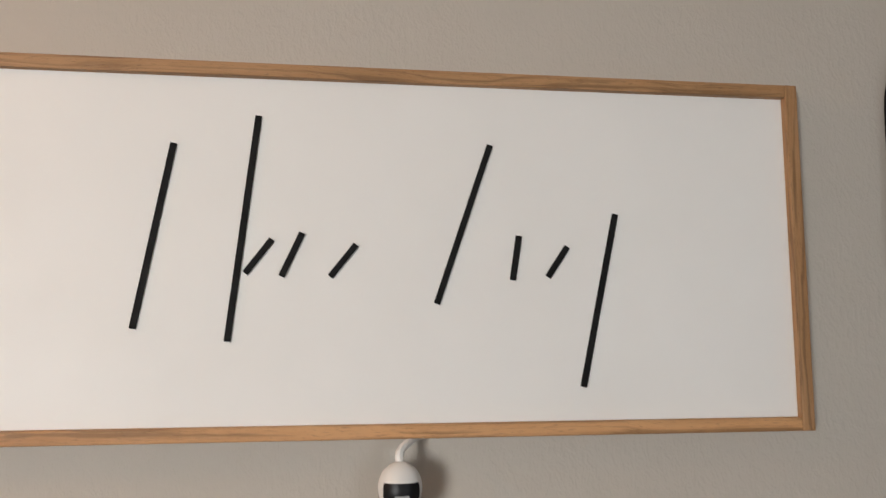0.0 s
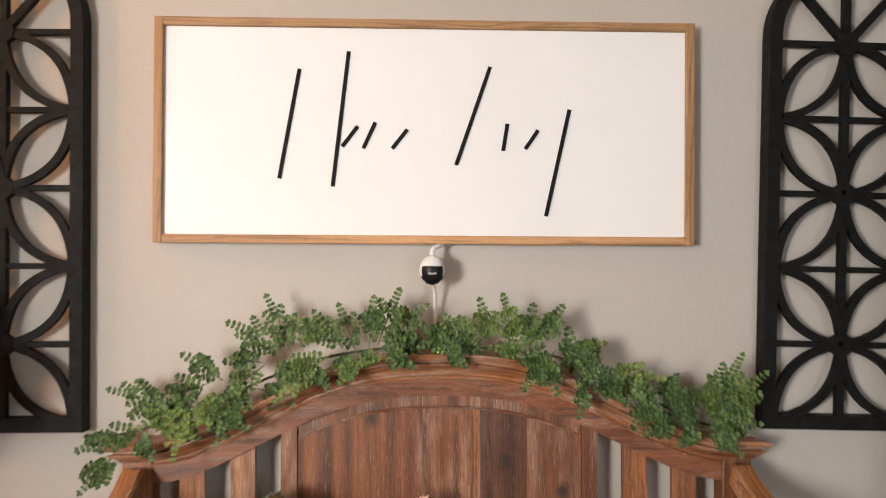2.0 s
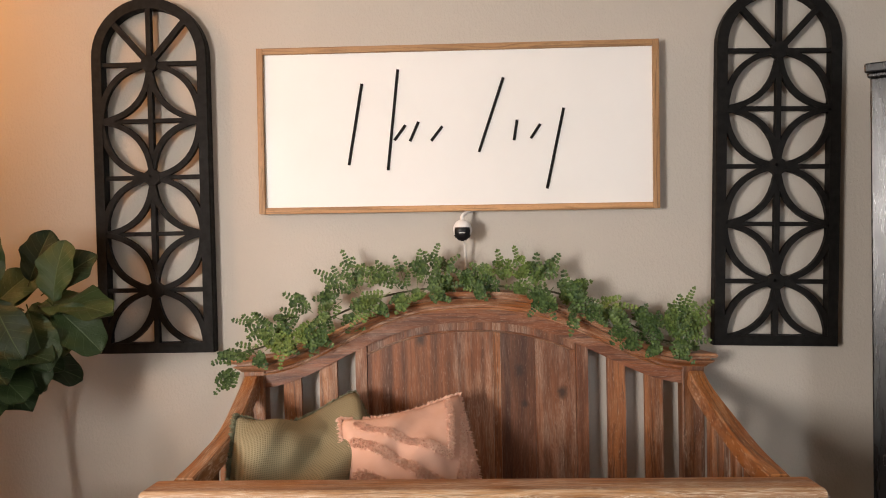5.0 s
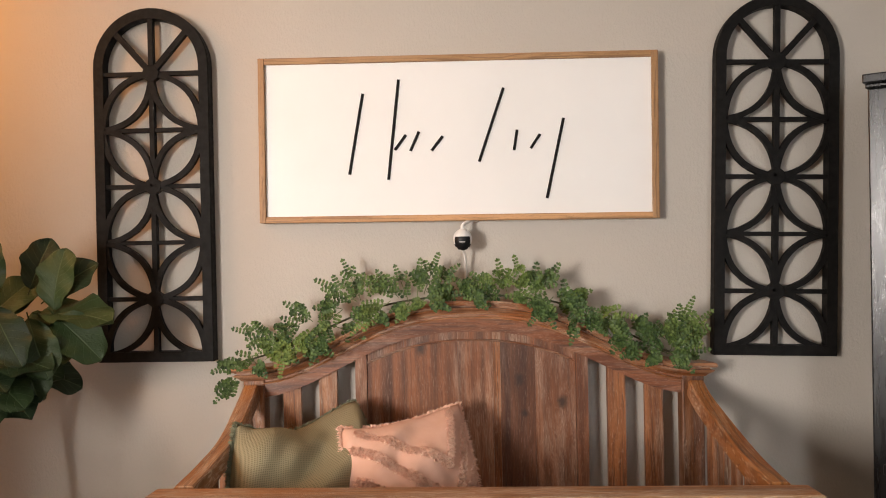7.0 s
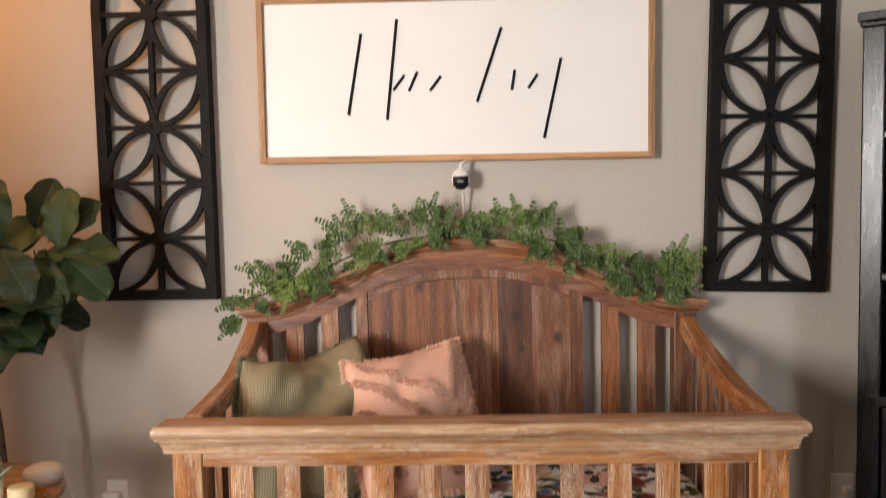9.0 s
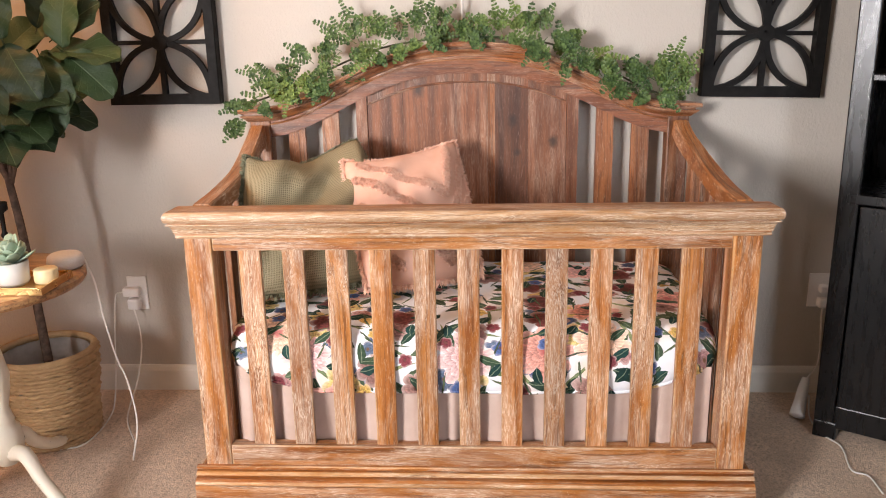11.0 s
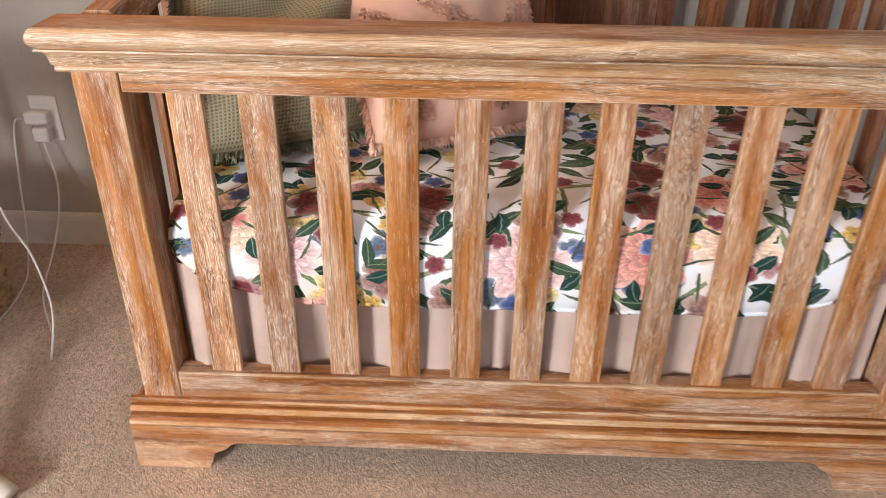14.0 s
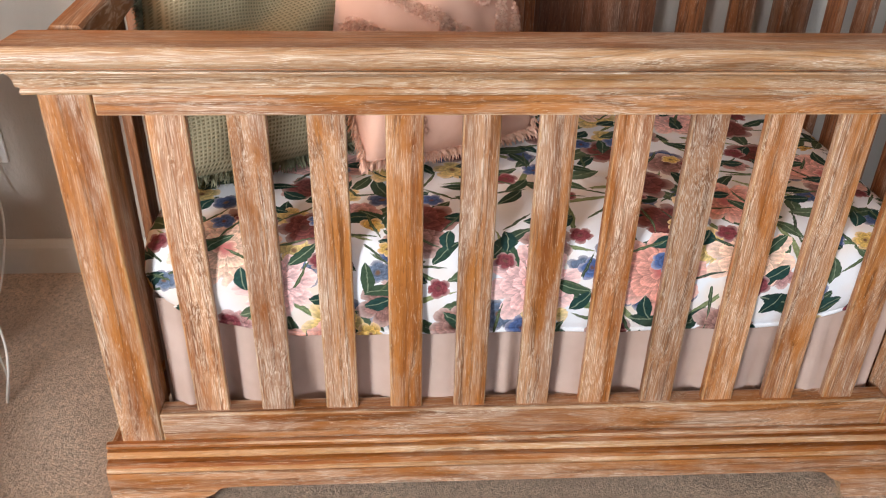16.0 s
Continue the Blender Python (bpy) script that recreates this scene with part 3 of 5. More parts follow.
PW = 0.072


HX = -0.018


def arch_z(x):
    """Height of the headboard's top: a crown that falls in an S to flat shoulders."""
    a = abs(x - HX)
    t = min(a / 0.68, 1.0) ** 1.25
    return 1.261 - 0.0965 * (1 - math.cos(math.pi * t)) - 0.01 * (a / 0.74) ** 2


def front_rail():
    nose = [(0.057 + 0.014 * math.cos(radians(a)), 0.0045 + 0.0145 * math.sin(radians(a))) for a in range(90, -61, -15)]
    cove = [(0.063 - 0.021 * math.sin(radians(a)), -0.041 + 0.026 * math.cos(radians(a))) for a in range(0, 91, 15)]
    prof = [(-0.014, 0.0), (-0.014, -0.056), (0.03, -0.056), (0.036, -0.054), (0.038, -0.05), (0.036, -0.046), (0.036, -0.042)] + list(reversed(cove)) + \
           [(0.062, -0.0125), (0.056, -0.012), (0.056, -0.0085)] + list(reversed(nose)) + [(-0.016, 0.019), (-0.022, 0.01), (-0.018, 0.0)]
    # a moulding that returns round both ends
    bm = bmesh.new()
    rings = []
    for x, side in ((-0.722, -1), (0.722, 1)):
        rings.append([bm.verts.new((x + side * (0.5 * s if s > 0 else (0.024 if t > -0.01 else 0.015)), YF + 0.024 - s, 0.86 + t)) for s, t in prof])
    n = len(prof)
    for k in range(n):
        bm.faces.new((rings[0][k], rings[0][(k + 1) % n], rings[1][(k + 1) % n], rings[1][k]))
    bm.faces.new(rings[0])
    bm.faces.new(rings[1])
    return bm


part("top_rail", front_rail(), WOOD["x"], crib)
part("apron", box(-0.655, 0.655, YF + 0.006, YF + 0.03, 0.768, 0.812, 0.003), WOOD["x"], crib)
for s in (-1, 1):
    a, b = sorted((s * 0.655, s * (0.655 + PW)))
    part("post", box(a, b, YF, YF + PW, 0.155, 0.812, 0.005), WOOD["z"], crib)
    a, b = sorted((HX + s * 0.655, HX + s * 0.724))
    part("post", box(a, b, YB - 0.01, YB + 0.05, 0.1, 1.03, 0.005), SLAT, crib)
for i in range(11):
    x = -0.5625 + 0.1125 * i
    part("slat", box(x - 0.028, x + 0.028, YF + 0.012, YF + 0.028, 0.2, 0.77, 0.003), WOOD["z"], crib)
part("bottom_rail", box(-0.655, 0.655, YF + 0.002, YF + 0.04, 0.155, 0.217, 0.004), WOOD["x"], crib)
mould = [(0, 0.16), (0.008, 0.16), (0.011, 0.157), (0.011, 0.152), (0.002, 0.151), (0.002, 0.146), (0.013, 0.145), (0.018, 0.141), (0.019, 0.136), (0.007, 0.135), (0.007, 0.13), (0.024, 0.129),
         (0.031, 0.124), (0.033, 0.117), (0.03, 0.111), (0.026, 0.109), (0, 0.109)]
part("base_moulding", sweep([(0.752, YF, 0), (-0.752, YF, 0)], [(-s, z) for s, z in mould]), WOOD["x"], crib)


def base_board():
    """The plinth with bracket feet, cut out below in a scroll."""
    top, pts = 0.1085, [(-0.755, 0.0), (-0.615, 0.0), (-0.605, 0.018), (-0.6, 0.04), (-0.575, 0.052), (-0.562, 0.066), (-0.54, 0.07)]
    line = pts + [(-x, z) for x, z in reversed(pts)]
    bm = bmesh.new()
    sheets = []
    for y in (YF - 0.029, YF - 0.002):
        sheets.append(([bm.verts.new((x, y, z)) for x, z in line], [bm.verts.new((x, y, top)) for x, z in line]))
    (fl, fu), (bl, bu) = sheets
    for k in range(len(line) - 1):
        bm.faces.new((fl[k], fl[k + 1], fu[k + 1], fu[k]))
        bm.faces.new((bl[k], bl[k + 1], bu[k + 1], bu[k]))
        bm.faces.new((fl[k], fl[k + 1], bl[k + 1], bl[k]))
        bm.faces.new((fu[k], fu[k + 1], bu[k + 1], bu[k]))
    bm.faces.new((fl[0], fu[0], bu[0], bl[0]))
    bm.faces.new((fl[-1], fu[-1], bu[-1], bl[-1]))
    bmesh.ops.bevel(bm, geom=[e for e in bm.edges if e.is_manifold and e.calc_face_angle(0) > 0.5], offset=0.003, segments=1, affect="EDGES")
    return bm


part("base_board", base_board(), WOOD["x"], crib)
for s in (-1, 1):
    a, b = sorted((s * 0.728, s * 0.755))
    part("side_base", box(a, b, YF - 0.001, YB + 0.05, 0.04, 0.14, 0.003), WOOD["y"], crib)
    part("back_foot", box(a, b, YB - 0.05, YB + 0.05, 0.0, 0.04, 0.003), WOOD["y"], crib)
    part("front_foot", box(a, b, YF - 0.001, YF + 0.1, 0.0, 0.04, 0.003), WOOD["y"], crib)
    # sloping side rail, steeper by the headboard
    xm = s * 0.692
    line = smooth_path([(xm + HX, YB - 0.03, 0.985), (xm + HX * 0.8, YB - 0.12, 0.95), (xm, -0.42, 0.893), (xm, -0.6, 0.868), (xm, YF + 0.06, 0.858)], 6)
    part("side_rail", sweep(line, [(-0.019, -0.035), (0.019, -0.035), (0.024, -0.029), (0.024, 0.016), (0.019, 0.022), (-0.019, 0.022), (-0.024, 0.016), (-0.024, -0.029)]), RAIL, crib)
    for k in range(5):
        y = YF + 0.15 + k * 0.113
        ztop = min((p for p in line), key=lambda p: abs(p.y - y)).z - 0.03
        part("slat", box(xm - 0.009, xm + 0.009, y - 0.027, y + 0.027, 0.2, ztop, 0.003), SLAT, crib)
    part("side_bottom_rail", box(xm - 0.018, xm + 0.018, YF + PW, YB - 0.01, 0.15, 0.215, 0.004), WOOD["y"], crib)

# headboard
cap_prof = [(-0.05, 0.0), (-0.05, -0.045), (0.018, -0.045), (0.02, -0.041), (0.014, -0.04), (0.014, -0.035), (0.026, -0.034), (0.034, -0.027), (0.046, -0.021), (0.05, -0.017),
            (0.038, -0.016), (0.038, -0.011), (0.055, -0.01), (0.057, -0.004), (0.054, 0.0)]
cap = bmesh.new()
rings = []
CAP_N = 72
for i in range(CAP_N + 1):
    w = -1 + 2 * i / CAP_N
    ring_now = []
    for s, t in cap_prof:
        # the moulding returns at both ends: its lower members end sooner
        half = 0.702 + 0.95 * max(s, 0.02)
        x = HX + max(-half, min(half, w * 0.76))
        ring_now.append(cap.verts.new((x, YB + 0.01 - s, arch_z(x) + 1.3 * t)))
    rings.append(ring_now)
for r, s in zip(rings, rings[1:]):
    for k in range(len(cap_prof)):
        cap.faces.new((r[k], r[(k + 1) % len(cap_prof)], s[(k + 1) % len(cap_prof)], s[k]))
cap.faces.new(rings[0])
cap.faces.new(rings[-1])
bmesh.ops.dissolve_degenerate(cap, dist=1e-5, edges=cap.edges[:])
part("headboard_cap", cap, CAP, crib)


def strip(lower, upper, x0, x1, y0, y1, n=36):
    """A board between two curved edges."""
    bm = bmesh.new()
    cols = []
    for i in range(n + 1):
        x = x0 + (x1 - x0) * i / n
        cols.append([bm.verts.new((x, y, z)) for y, z in ((y0, lower(x)), (y0, upper(x)), (y1, upper(x)), (y1, lower(x)))])
    for a, b in zip(cols, cols[1:]):
        for k in range(4):
            bm.faces.new((a[k], a[(k + 1) % 4], b[(k + 1) % 4], b[k]))
    bm.faces.new(cols[0])
    bm.faces.new(cols[-1])
    return bm


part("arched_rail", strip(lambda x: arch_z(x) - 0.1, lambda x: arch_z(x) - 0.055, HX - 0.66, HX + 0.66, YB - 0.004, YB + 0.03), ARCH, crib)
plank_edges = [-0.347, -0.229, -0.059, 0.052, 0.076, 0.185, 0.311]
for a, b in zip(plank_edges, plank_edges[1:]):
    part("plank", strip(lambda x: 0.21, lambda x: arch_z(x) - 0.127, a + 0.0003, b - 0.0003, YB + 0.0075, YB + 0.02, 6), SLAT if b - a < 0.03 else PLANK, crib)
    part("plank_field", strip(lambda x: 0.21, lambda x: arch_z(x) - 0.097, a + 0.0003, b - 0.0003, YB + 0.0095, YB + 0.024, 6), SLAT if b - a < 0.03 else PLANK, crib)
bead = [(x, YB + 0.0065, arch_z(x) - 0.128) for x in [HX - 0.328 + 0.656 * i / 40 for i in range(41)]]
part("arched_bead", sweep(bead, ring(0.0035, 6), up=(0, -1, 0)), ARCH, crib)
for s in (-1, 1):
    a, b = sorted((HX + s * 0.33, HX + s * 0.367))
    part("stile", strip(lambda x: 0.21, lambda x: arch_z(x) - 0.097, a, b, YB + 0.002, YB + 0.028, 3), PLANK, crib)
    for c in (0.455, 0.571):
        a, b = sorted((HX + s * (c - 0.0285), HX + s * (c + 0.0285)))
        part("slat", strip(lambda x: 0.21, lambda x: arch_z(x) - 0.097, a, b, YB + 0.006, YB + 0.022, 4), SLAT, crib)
part("headboard_bottom_rail", box(-0.655, 0.655, YB - 0.004, YB + 0.03, 0.15, 0.212, 0.004), WOOD["x"], crib)
part("mattress_board", box(-0.65, 0.65, -0.72, YB - 0.012, 0.333, 0.353, 0.003), WOOD["x"], crib)


def mattress():
    """A plump mattress in a fitted sheet: the hem pulls up at the corners, the sides bulge, the cloth is a little creased."""
    bm = bmesh.new()
    hx, hy, rad, cy = 0.655, 0.325, 0.085, -0.462
    outline = []
    for qx, qy, a0 in ((1, 1, 0), (-1, 1, 90), (-1, -1, 180), (1, -1, 270)):
        for k in range(13):
            a = radians(a0 + 7.5 * k)
            outline.append((qx * (hx - rad) + rad * math.cos(a), qy * (hy - rad) + rad * math.sin(a)))
    dense = []
    for (ax, ay), (bx, by) in zip(outline, outline[1:] + outline[:1]):
        m = max(1, int(math.hypot(bx - ax, by - ay) / 0.02))
        dense += [(ax + (bx - ax) * k / m, ay + (by - ay) * k / m) for k in range(m)]
    levels = [(0.05, 0.352, 1.0), (0.02, 0.354, 1.0), (0.006, 0.362, 1.0), (0.0, 0.385, 0.75), (-0.006, 0.42, 0.4), (-0.008, 0.455, 0.15), (-0.004, 0.492, 0.0), (0.004, 0.518, 0.0),
              (0.016, 0.536, 0.0), (0.034, 0.547, 0.0), (0.06, 0.553, 0.0), (0.11, 0.556, 0.0), (0.18, 0.558, 0.0), (0.25, 0.559, 0.0)]
    rings = []
    for inset, z, pull in levels:
        row = []
        for x, y in dense:
            corner = max(0.0, (abs(x) - 0.42) / 0.235) * max(0.0, (abs(y) - 0.12) / 0.2)
            px = x - inset * (1 if x > 0 else -1) * min(1.0, abs(x) / 0.3)
            py = y - inset * (y / hy) if abs(y) < hy else y - inset * (1 if y > 0 else -1)
            crease = 0.0035 * noise.noise(Vector((x * 9, y * 9, z * 6))) + 0.002 * noise.noise(Vector((x * 26, y * 26, z * 8)))
            row.append(bm.verts.new((px, cy + py + crease, z + pull * 0.075 * corner ** 1.4 + crease)))
        rings.append(row)
    n = len(dense)
    for r, s in zip(rings, rings[1:]):
        for k in range(n):
            bm.faces.new((r[k], r[(k + 1) % n], s[(k + 1) % n], s[k]))
    bm.faces.new(rings[0])
    bmesh.ops.triangulate(bm, faces=[bm.faces.new(rings[-1])])
    return bm, [v.co.copy() for v in rings[2]]


mat_ob = thing("mattress", (0, -0.45, 0.355), "crib mattress in a white fitted sheet printed with flowers", "mattress")
sheet, hem = mattress()
part("fitted_sheet", sheet, FLORAL, mat_ob, smooth=True)
part("elastic_hem", sweep(hem, ring(0.0045, 6), closed=True), FLORAL, mat_ob, "gathered elastic hem", smooth=True)


def hanging(p0, p1, amount):
    """A gathered cloth panel hanging between two places."""
    p0, p1 = Vector(p0), Vector(p1)
    d = (p1 - p0).normalized()
    out = Vector((d.y, -d.x, 0))
    n = int((p1 - p0).length / 0.006)
    bm = bmesh.new()
    rows = []
    for j in range(5):
        row = []
        for i in range(n + 1):
            x = (p1 - p0).length * i / n
            wave = 0.017 * math.sin(x * 31 + 2.6 * math.sin(x * 7)) + 0.012 * abs(math.sin(x * 23 + 1.7 * math.sin(x * 11))) ** 6 + 0.002 * math.sin(x * 97 + 1.5 * math.sin(x * 21))
            row.append(bm.verts.new(p0 + d * x + out * wave * amount * (0.25 + 0.25 * j) + Vector((0, 0, 0.43 - 0.067 * j))))
        rows.append(row)
    for a, b in zip(rows, rows[1:]):
        for k in range(n):
            bm.faces.new((a[k], a[k + 1], b[k + 1], b[k]))
    return bm


skirt = thing("crib_skirt", (0, -0.45, 0.16), "blush pink gathered cloth skirt under the mattress", "crib skirt")
part("front_panel", hanging((-0.64, -0.766, 0), (0.64, -0.766, 0), 1.0), SKIRT, skirt, smooth=True)
part("side_panel", hanging((-0.645, -0.16, 0), (-0.645, -0.76, 0), 0.8), SKIRT, skirt, smooth=True)
part("side_panel", hanging((0.645, -0.76, 0), (0.645, -0.16, 0), 0.8), SKIRT, skirt, smooth=True)

# ---- pillows ----


def pillow(name, tl, tr, bl, br, thick, material, fringe_mat, label, rows, seed, flop=0.0):
    """A cushion between four corners, plump in the middle, with a frayed edge."""
    rng = random.Random(seed)
    tl, tr, bl, br = (Vector(p) for p in (tl, tr, bl, br))
    out = (tr - tl).cross(tl - bl).normalized()
    if out.y > 0:
        out = -out
    n = 28

    def place(u, v, side):
        pin = -0.03 if flop > 0.5 else -0.012
        uu = u + pin * math.sin(math.pi * v) * (0.5 - u) * 2
        vv = v + pin * math.sin(math.pi * u) * (0.5 - v) * 2
        p = (tl * (1 - uu) + tr * uu) * vv + (bl * (1 - uu) + br * uu) * (1 - vv)
        puff = (max(0.0, math.sin(math.pi * u) * math.sin(math.pi * v))) ** 0.42
        fold = math.sin((u * 1.2 - v) * 9 + 3 * noise.noise(Vector((u * 2.5, v * 2.5, seed)))) * (v ** 1.5) * flop
        crease = 0.06 * noise.noise(Vector((u * 3.2 + seed, v * 3.2, seed))) + 0.025 * noise.noise(Vector((u * 9, v * 7 + seed, 2.0))) + 0.19 * fold
        return p + out * side * thick * puff * (1 + 3.0 * crease) + Vector((0, 0, -0.055 * flop * math.sin(math.pi * u ** 0.8) ** 1.5 * v ** 3 - 0.012 * math.sin(math.pi * u) * v * v))

    ob = thing(name, (bl + br) / 2, label, "pillow")
    bm = bmesh.new()
    uvl = bm.loops.layers.uv.new("uv")
    for side in (1, -1):
        g = [[bm.verts.new(place(i / n, j / n, side)) for i in range(n + 1)] for j in range(n + 1)]
        for j in range(n):
            for i in range(n):
                f = bm.faces.new((g[j][i], g[j][i + 1], g[j + 1][i + 1], g[j + 1][i]))
                for loop, (a, b) in zip(f.loops, ((i, j), (i + 1, j), (i + 1, j + 1), (i, j + 1))):
                    loop[uvl].uv = (a / n, b / n)
    bmesh.ops.remove_doubles(bm, verts=bm.verts[:], dist=1e-4)
    part("cover", bm, material, ob, smooth=True)

    def yarn(bm, p, d, length, width):
        side = d.cross(Vector((rng.uniform(-1, 1), rng.uniform(-1, 1), rng.uniform(-1, 1)))).normalized() * width
        mid = p + d * length * 0.6 + Vector((0, 0, -0.15 * length))
        tip = p + d * length + Vector((0, 0, -0.35 * length))
        a, b, c, e, t = (bm.verts.new(q) for q in (p - side, p + side, mid + side, mid - side, tip))
        bm.faces.new((a, b, c, e))
        bm.faces.new((e, c, t))

    fringe = bmesh.new()
    centre = (tl + tr + bl + br) / 4
    for edge in range(4):
        for k in range(700):
            t = rng.random()
            u, v = ((t, 1), (t, 0), (0, t), (1, t))[edge]
            p = place(u, v, 1)
            d = ((p - centre).normalized() + out * rng.uniform(-0.6, 0.9) + Vector((rng.uniform(-0.5, 0.5), 0, rng.uniform(-0.4, 0.4)))).normalized()
            yarn(fringe, p - d * 0.004, d, rng.uniform(0.011, 0.025), 0.0024)
    part("fringe", fringe, fringe_mat, ob)
    for row in rows:
        tuft = bmesh.new()
        pts = [(a, b) for a, b in row]
        for (u0, v0), (u1, v1) in zip(pts, pts[1:]):
            steps = int(150 * math.hypot(u1 - u0, v1 - v0)) + 2
            for k in range(steps * 26):
                t = rng.random()
                u = u0 + (u1 - u0) * t + rng.uniform(-0.026, 0.026)
                v = v0 + (v1 - v0) * t + rng.uniform(-0.03, 0.03)
                p = place(min(max(u, 0.01), 0.99), min(max(v, 0.01), 0.99), 1)
                d = (out + Vector((rng.uniform(-0.9, 0.9), rng.uniform(-0.4, 0.4), rng.uniform(-0.9, 0.7)))).normalized()
                yarn(tuft, p, d, rng.uniform(0.005, 0.0095), 0.0024)
        part("tufted_band", tuft, fringe_mat, ob)
    return ob


pillow("green_pillow", (-0.665, -0.43, 0.955), (-0.375, -0.165, 0.962), (-0.61, -0.68, 0.6), (-0.2, -0.38, 0.585), 0.12, WAFFLE, GREEN_FRINGE,
       "olive green waffle-weave pillow with frayed edges leaning in the crib", [], 3, 1.0)
pillow("peach_pillow", (-0.385, -0.37, 0.925), (-0.055, -0.19, 0.955), (-0.29, -0.61, 0.6), (0.03, -0.42, 0.585), 0.1, PINK, PINK_TUFT,
       "peach cotton pillow with tufted chevron bands leaning on the headboard",
       [[(0.1, 0.93), (0.45, 0.68), (0.72, 0.54), (0.86, 0.95)], [(0.04, 0.8), (0.42, 0.48), (0.74, 0.28), (0.95, 0.8)], [(0.04, 0.56), (0.4, 0.26), (0.7, 0.08), (0.95, 0.5)], [(0.03, 0.3), (0.28, 0.08)]], 8, 0.3)

# ---- wall sign ----
sign = thing("wall_sign", (-0.05, -0.02, 1.517), "long white wall sign in an oak frame with dark script strokes", "sign")
SX0, SX1, SZ0, SZ1, SY = -0.69, 0.588, 1.512, 2.043, -0.048
FW = 0.02
sign.rotation_euler = (0, radians(0.35), 0)
part("board", box(SX0 + FW - 0.004, SX1 - FW + 0.004, SY + 0.012, SY + 0.024, SZ0 + FW - 0.004, SZ1 - FW + 0.004, 0), BOARD, sign)
for z0, z1 in ((SZ0, SZ0 + FW), (SZ1 - FW, SZ1)):
    part("frame_rail", box(SX0 + FW, SX1 - FW, SY, -0.004, z0, z1, 0.0015), OAK["x"], sign)
for x0, x1 in ((SX0, SX0 + FW), (SX1 - FW, SX1)):
    part("frame_stile", box(x0, x1, SY - 0.001, -0.004, SZ0, SZ1, 0.0015), OAK["z"], sign)
# one plain slanted bar for each character of the script
for xa, za, xb, zb in ((-0.398, 1.665, -0.352, 1.925), (-0.272, 1.647, -0.236, 1.968), (-0.25, 1.742, -0.214, 1.79), (-0.2, 1.738, -0.172, 1.8),
                       (-0.132, 1.738, -0.096, 1.784), (0.02, 1.7, 0.1, 1.935), (0.132, 1.735, 0.142, 1.8), (0.185, 1.74, 0.215, 1.785), (0.235, 1.58, 0.29, 1.835)):
    part("script_bar", sweep([(xa, SY + 0.0105, za), (xb, SY + 0.0105, zb)], [(-0.0045, -0.0015), (0.0045, -0.0015), (0.0045, 0.0015), (-0.0045, 0.0015)], up=(0, 1, 0)), INK, sign)

# ---- arched wall panels ----


def wall_panel(cx, z0, zarch, w, step):
    ob = thing("arched_wall_panel", (cx, -0.02, z0), "black arched wall panel with petal lattice hung beside the sign", "wall decor", "arched panels beside the sign")
    ya, yb = -0.045, -0.02
    r = w / 2
    fw = 0.033
    zc = zarch - r
    outer = [(cx - r, z0)] + [(cx + r * math.cos(math.pi - math.pi * k / 24), zc + r * math.sin(math.pi * k / 24)) for k in range(25)] + [(cx + r, z0)]
    ri = r - fw
    inner = [(cx - ri, z0 + fw)] + [(cx + ri * math.cos(math.pi - math.pi * k / 24), zc + ri * math.sin(math.pi * k / 24)) for k in range(25)] + [(cx + ri, z0 + fw)]
    bm = bmesh.new()
    rows = [[bm.verts.new((x, y, z)) for x, z in line] for line, y in ((outer, -0.004), (outer, ya + 0.003), ([(cx + (x - cx) * 0.985, z) for x, z in outer], ya), (inner, ya), (inner, -0.004))]
    for a, b in zip(rows, rows[1:] + rows[:1]):
        for k in range(len(outer)):
            bm.faces.new((a[k], a[(k + 1) % len(outer)], b[(k + 1) % len(outer)], b[k]))
    part("outer_frame", bm, BLACK, ob)
    rows_z = [z0 + fw / 2 + 0.005 + step * k for k in range(6)]
    part("upright_bar", box(cx - 0.009, cx + 0.009, ya + 0.004, yb, z0 + 0.01, zarch - 0.01, 0.002), BLACK, ob)
    for z in rows_z[1:]:
        part("crossbar", box(cx - r + 0.01, cx + r - 0.01, ya + 0.006, yb, z - 0.007, z + 0.007, 0.0015), BLACK, ob)
    prof = [(-0.009, -0.008), (0.009, -0.008), (0.009, 0.01), (-0.009, 0.01)]
    for k in range(5):
        hub_top = k % 2 == 0
        zl, zu = rows_z[k], rows_z[k + 1]
        for s in (-1, 1):
            hub = Vector((cx, 0, zu if hub_top else zl))
            tip = Vector((cx + s * (ri + 0.004), 0, zl if hub_top else zu))
            d = tip - hub
            nrm = Vector((-d.z, 0, d.x))
            for side in (-1, 1):
                pts = []
                for j in range(11):
                    t = j / 10
                    p = hub + d * t + nrm * side * 0.82 * t * (1 - t)
                    pts.append((p.x, ya + 0.012 + 0.0012 * side + 0.0005 * s, p.z))
                part("petal", sweep(pts, prof, up=(0, -1, 0)), BLACK, ob)
    zt = rows_z[5]
    for s in (-1, 1):
        part("spoke", sweep([(cx, ya + 0.012, zt), (cx + s * (r - 0.02) * 0.72, ya + 0.012, zc + (r - 0.02) * 0.7)], prof, up=(0, -1, 0)), BLACK, ob)
    for z in (rows_z[1], rows_z[3], rows_z[5]):
        hub = lathe([(0.0, -0.012), (0.026, -0.012), (0.028, -0.008), (0.028, 0.0105), (0.026, 0.0115), (0.0, 0.0115)], (0, 0, 0), 10)
        hub.transform(Matrix.Translation((cx, ya + 0.012, z)) @ Matrix.Rotation(radians(90), 4, "X"))
        part("hub", hub, BLACK, ob)
    return ob


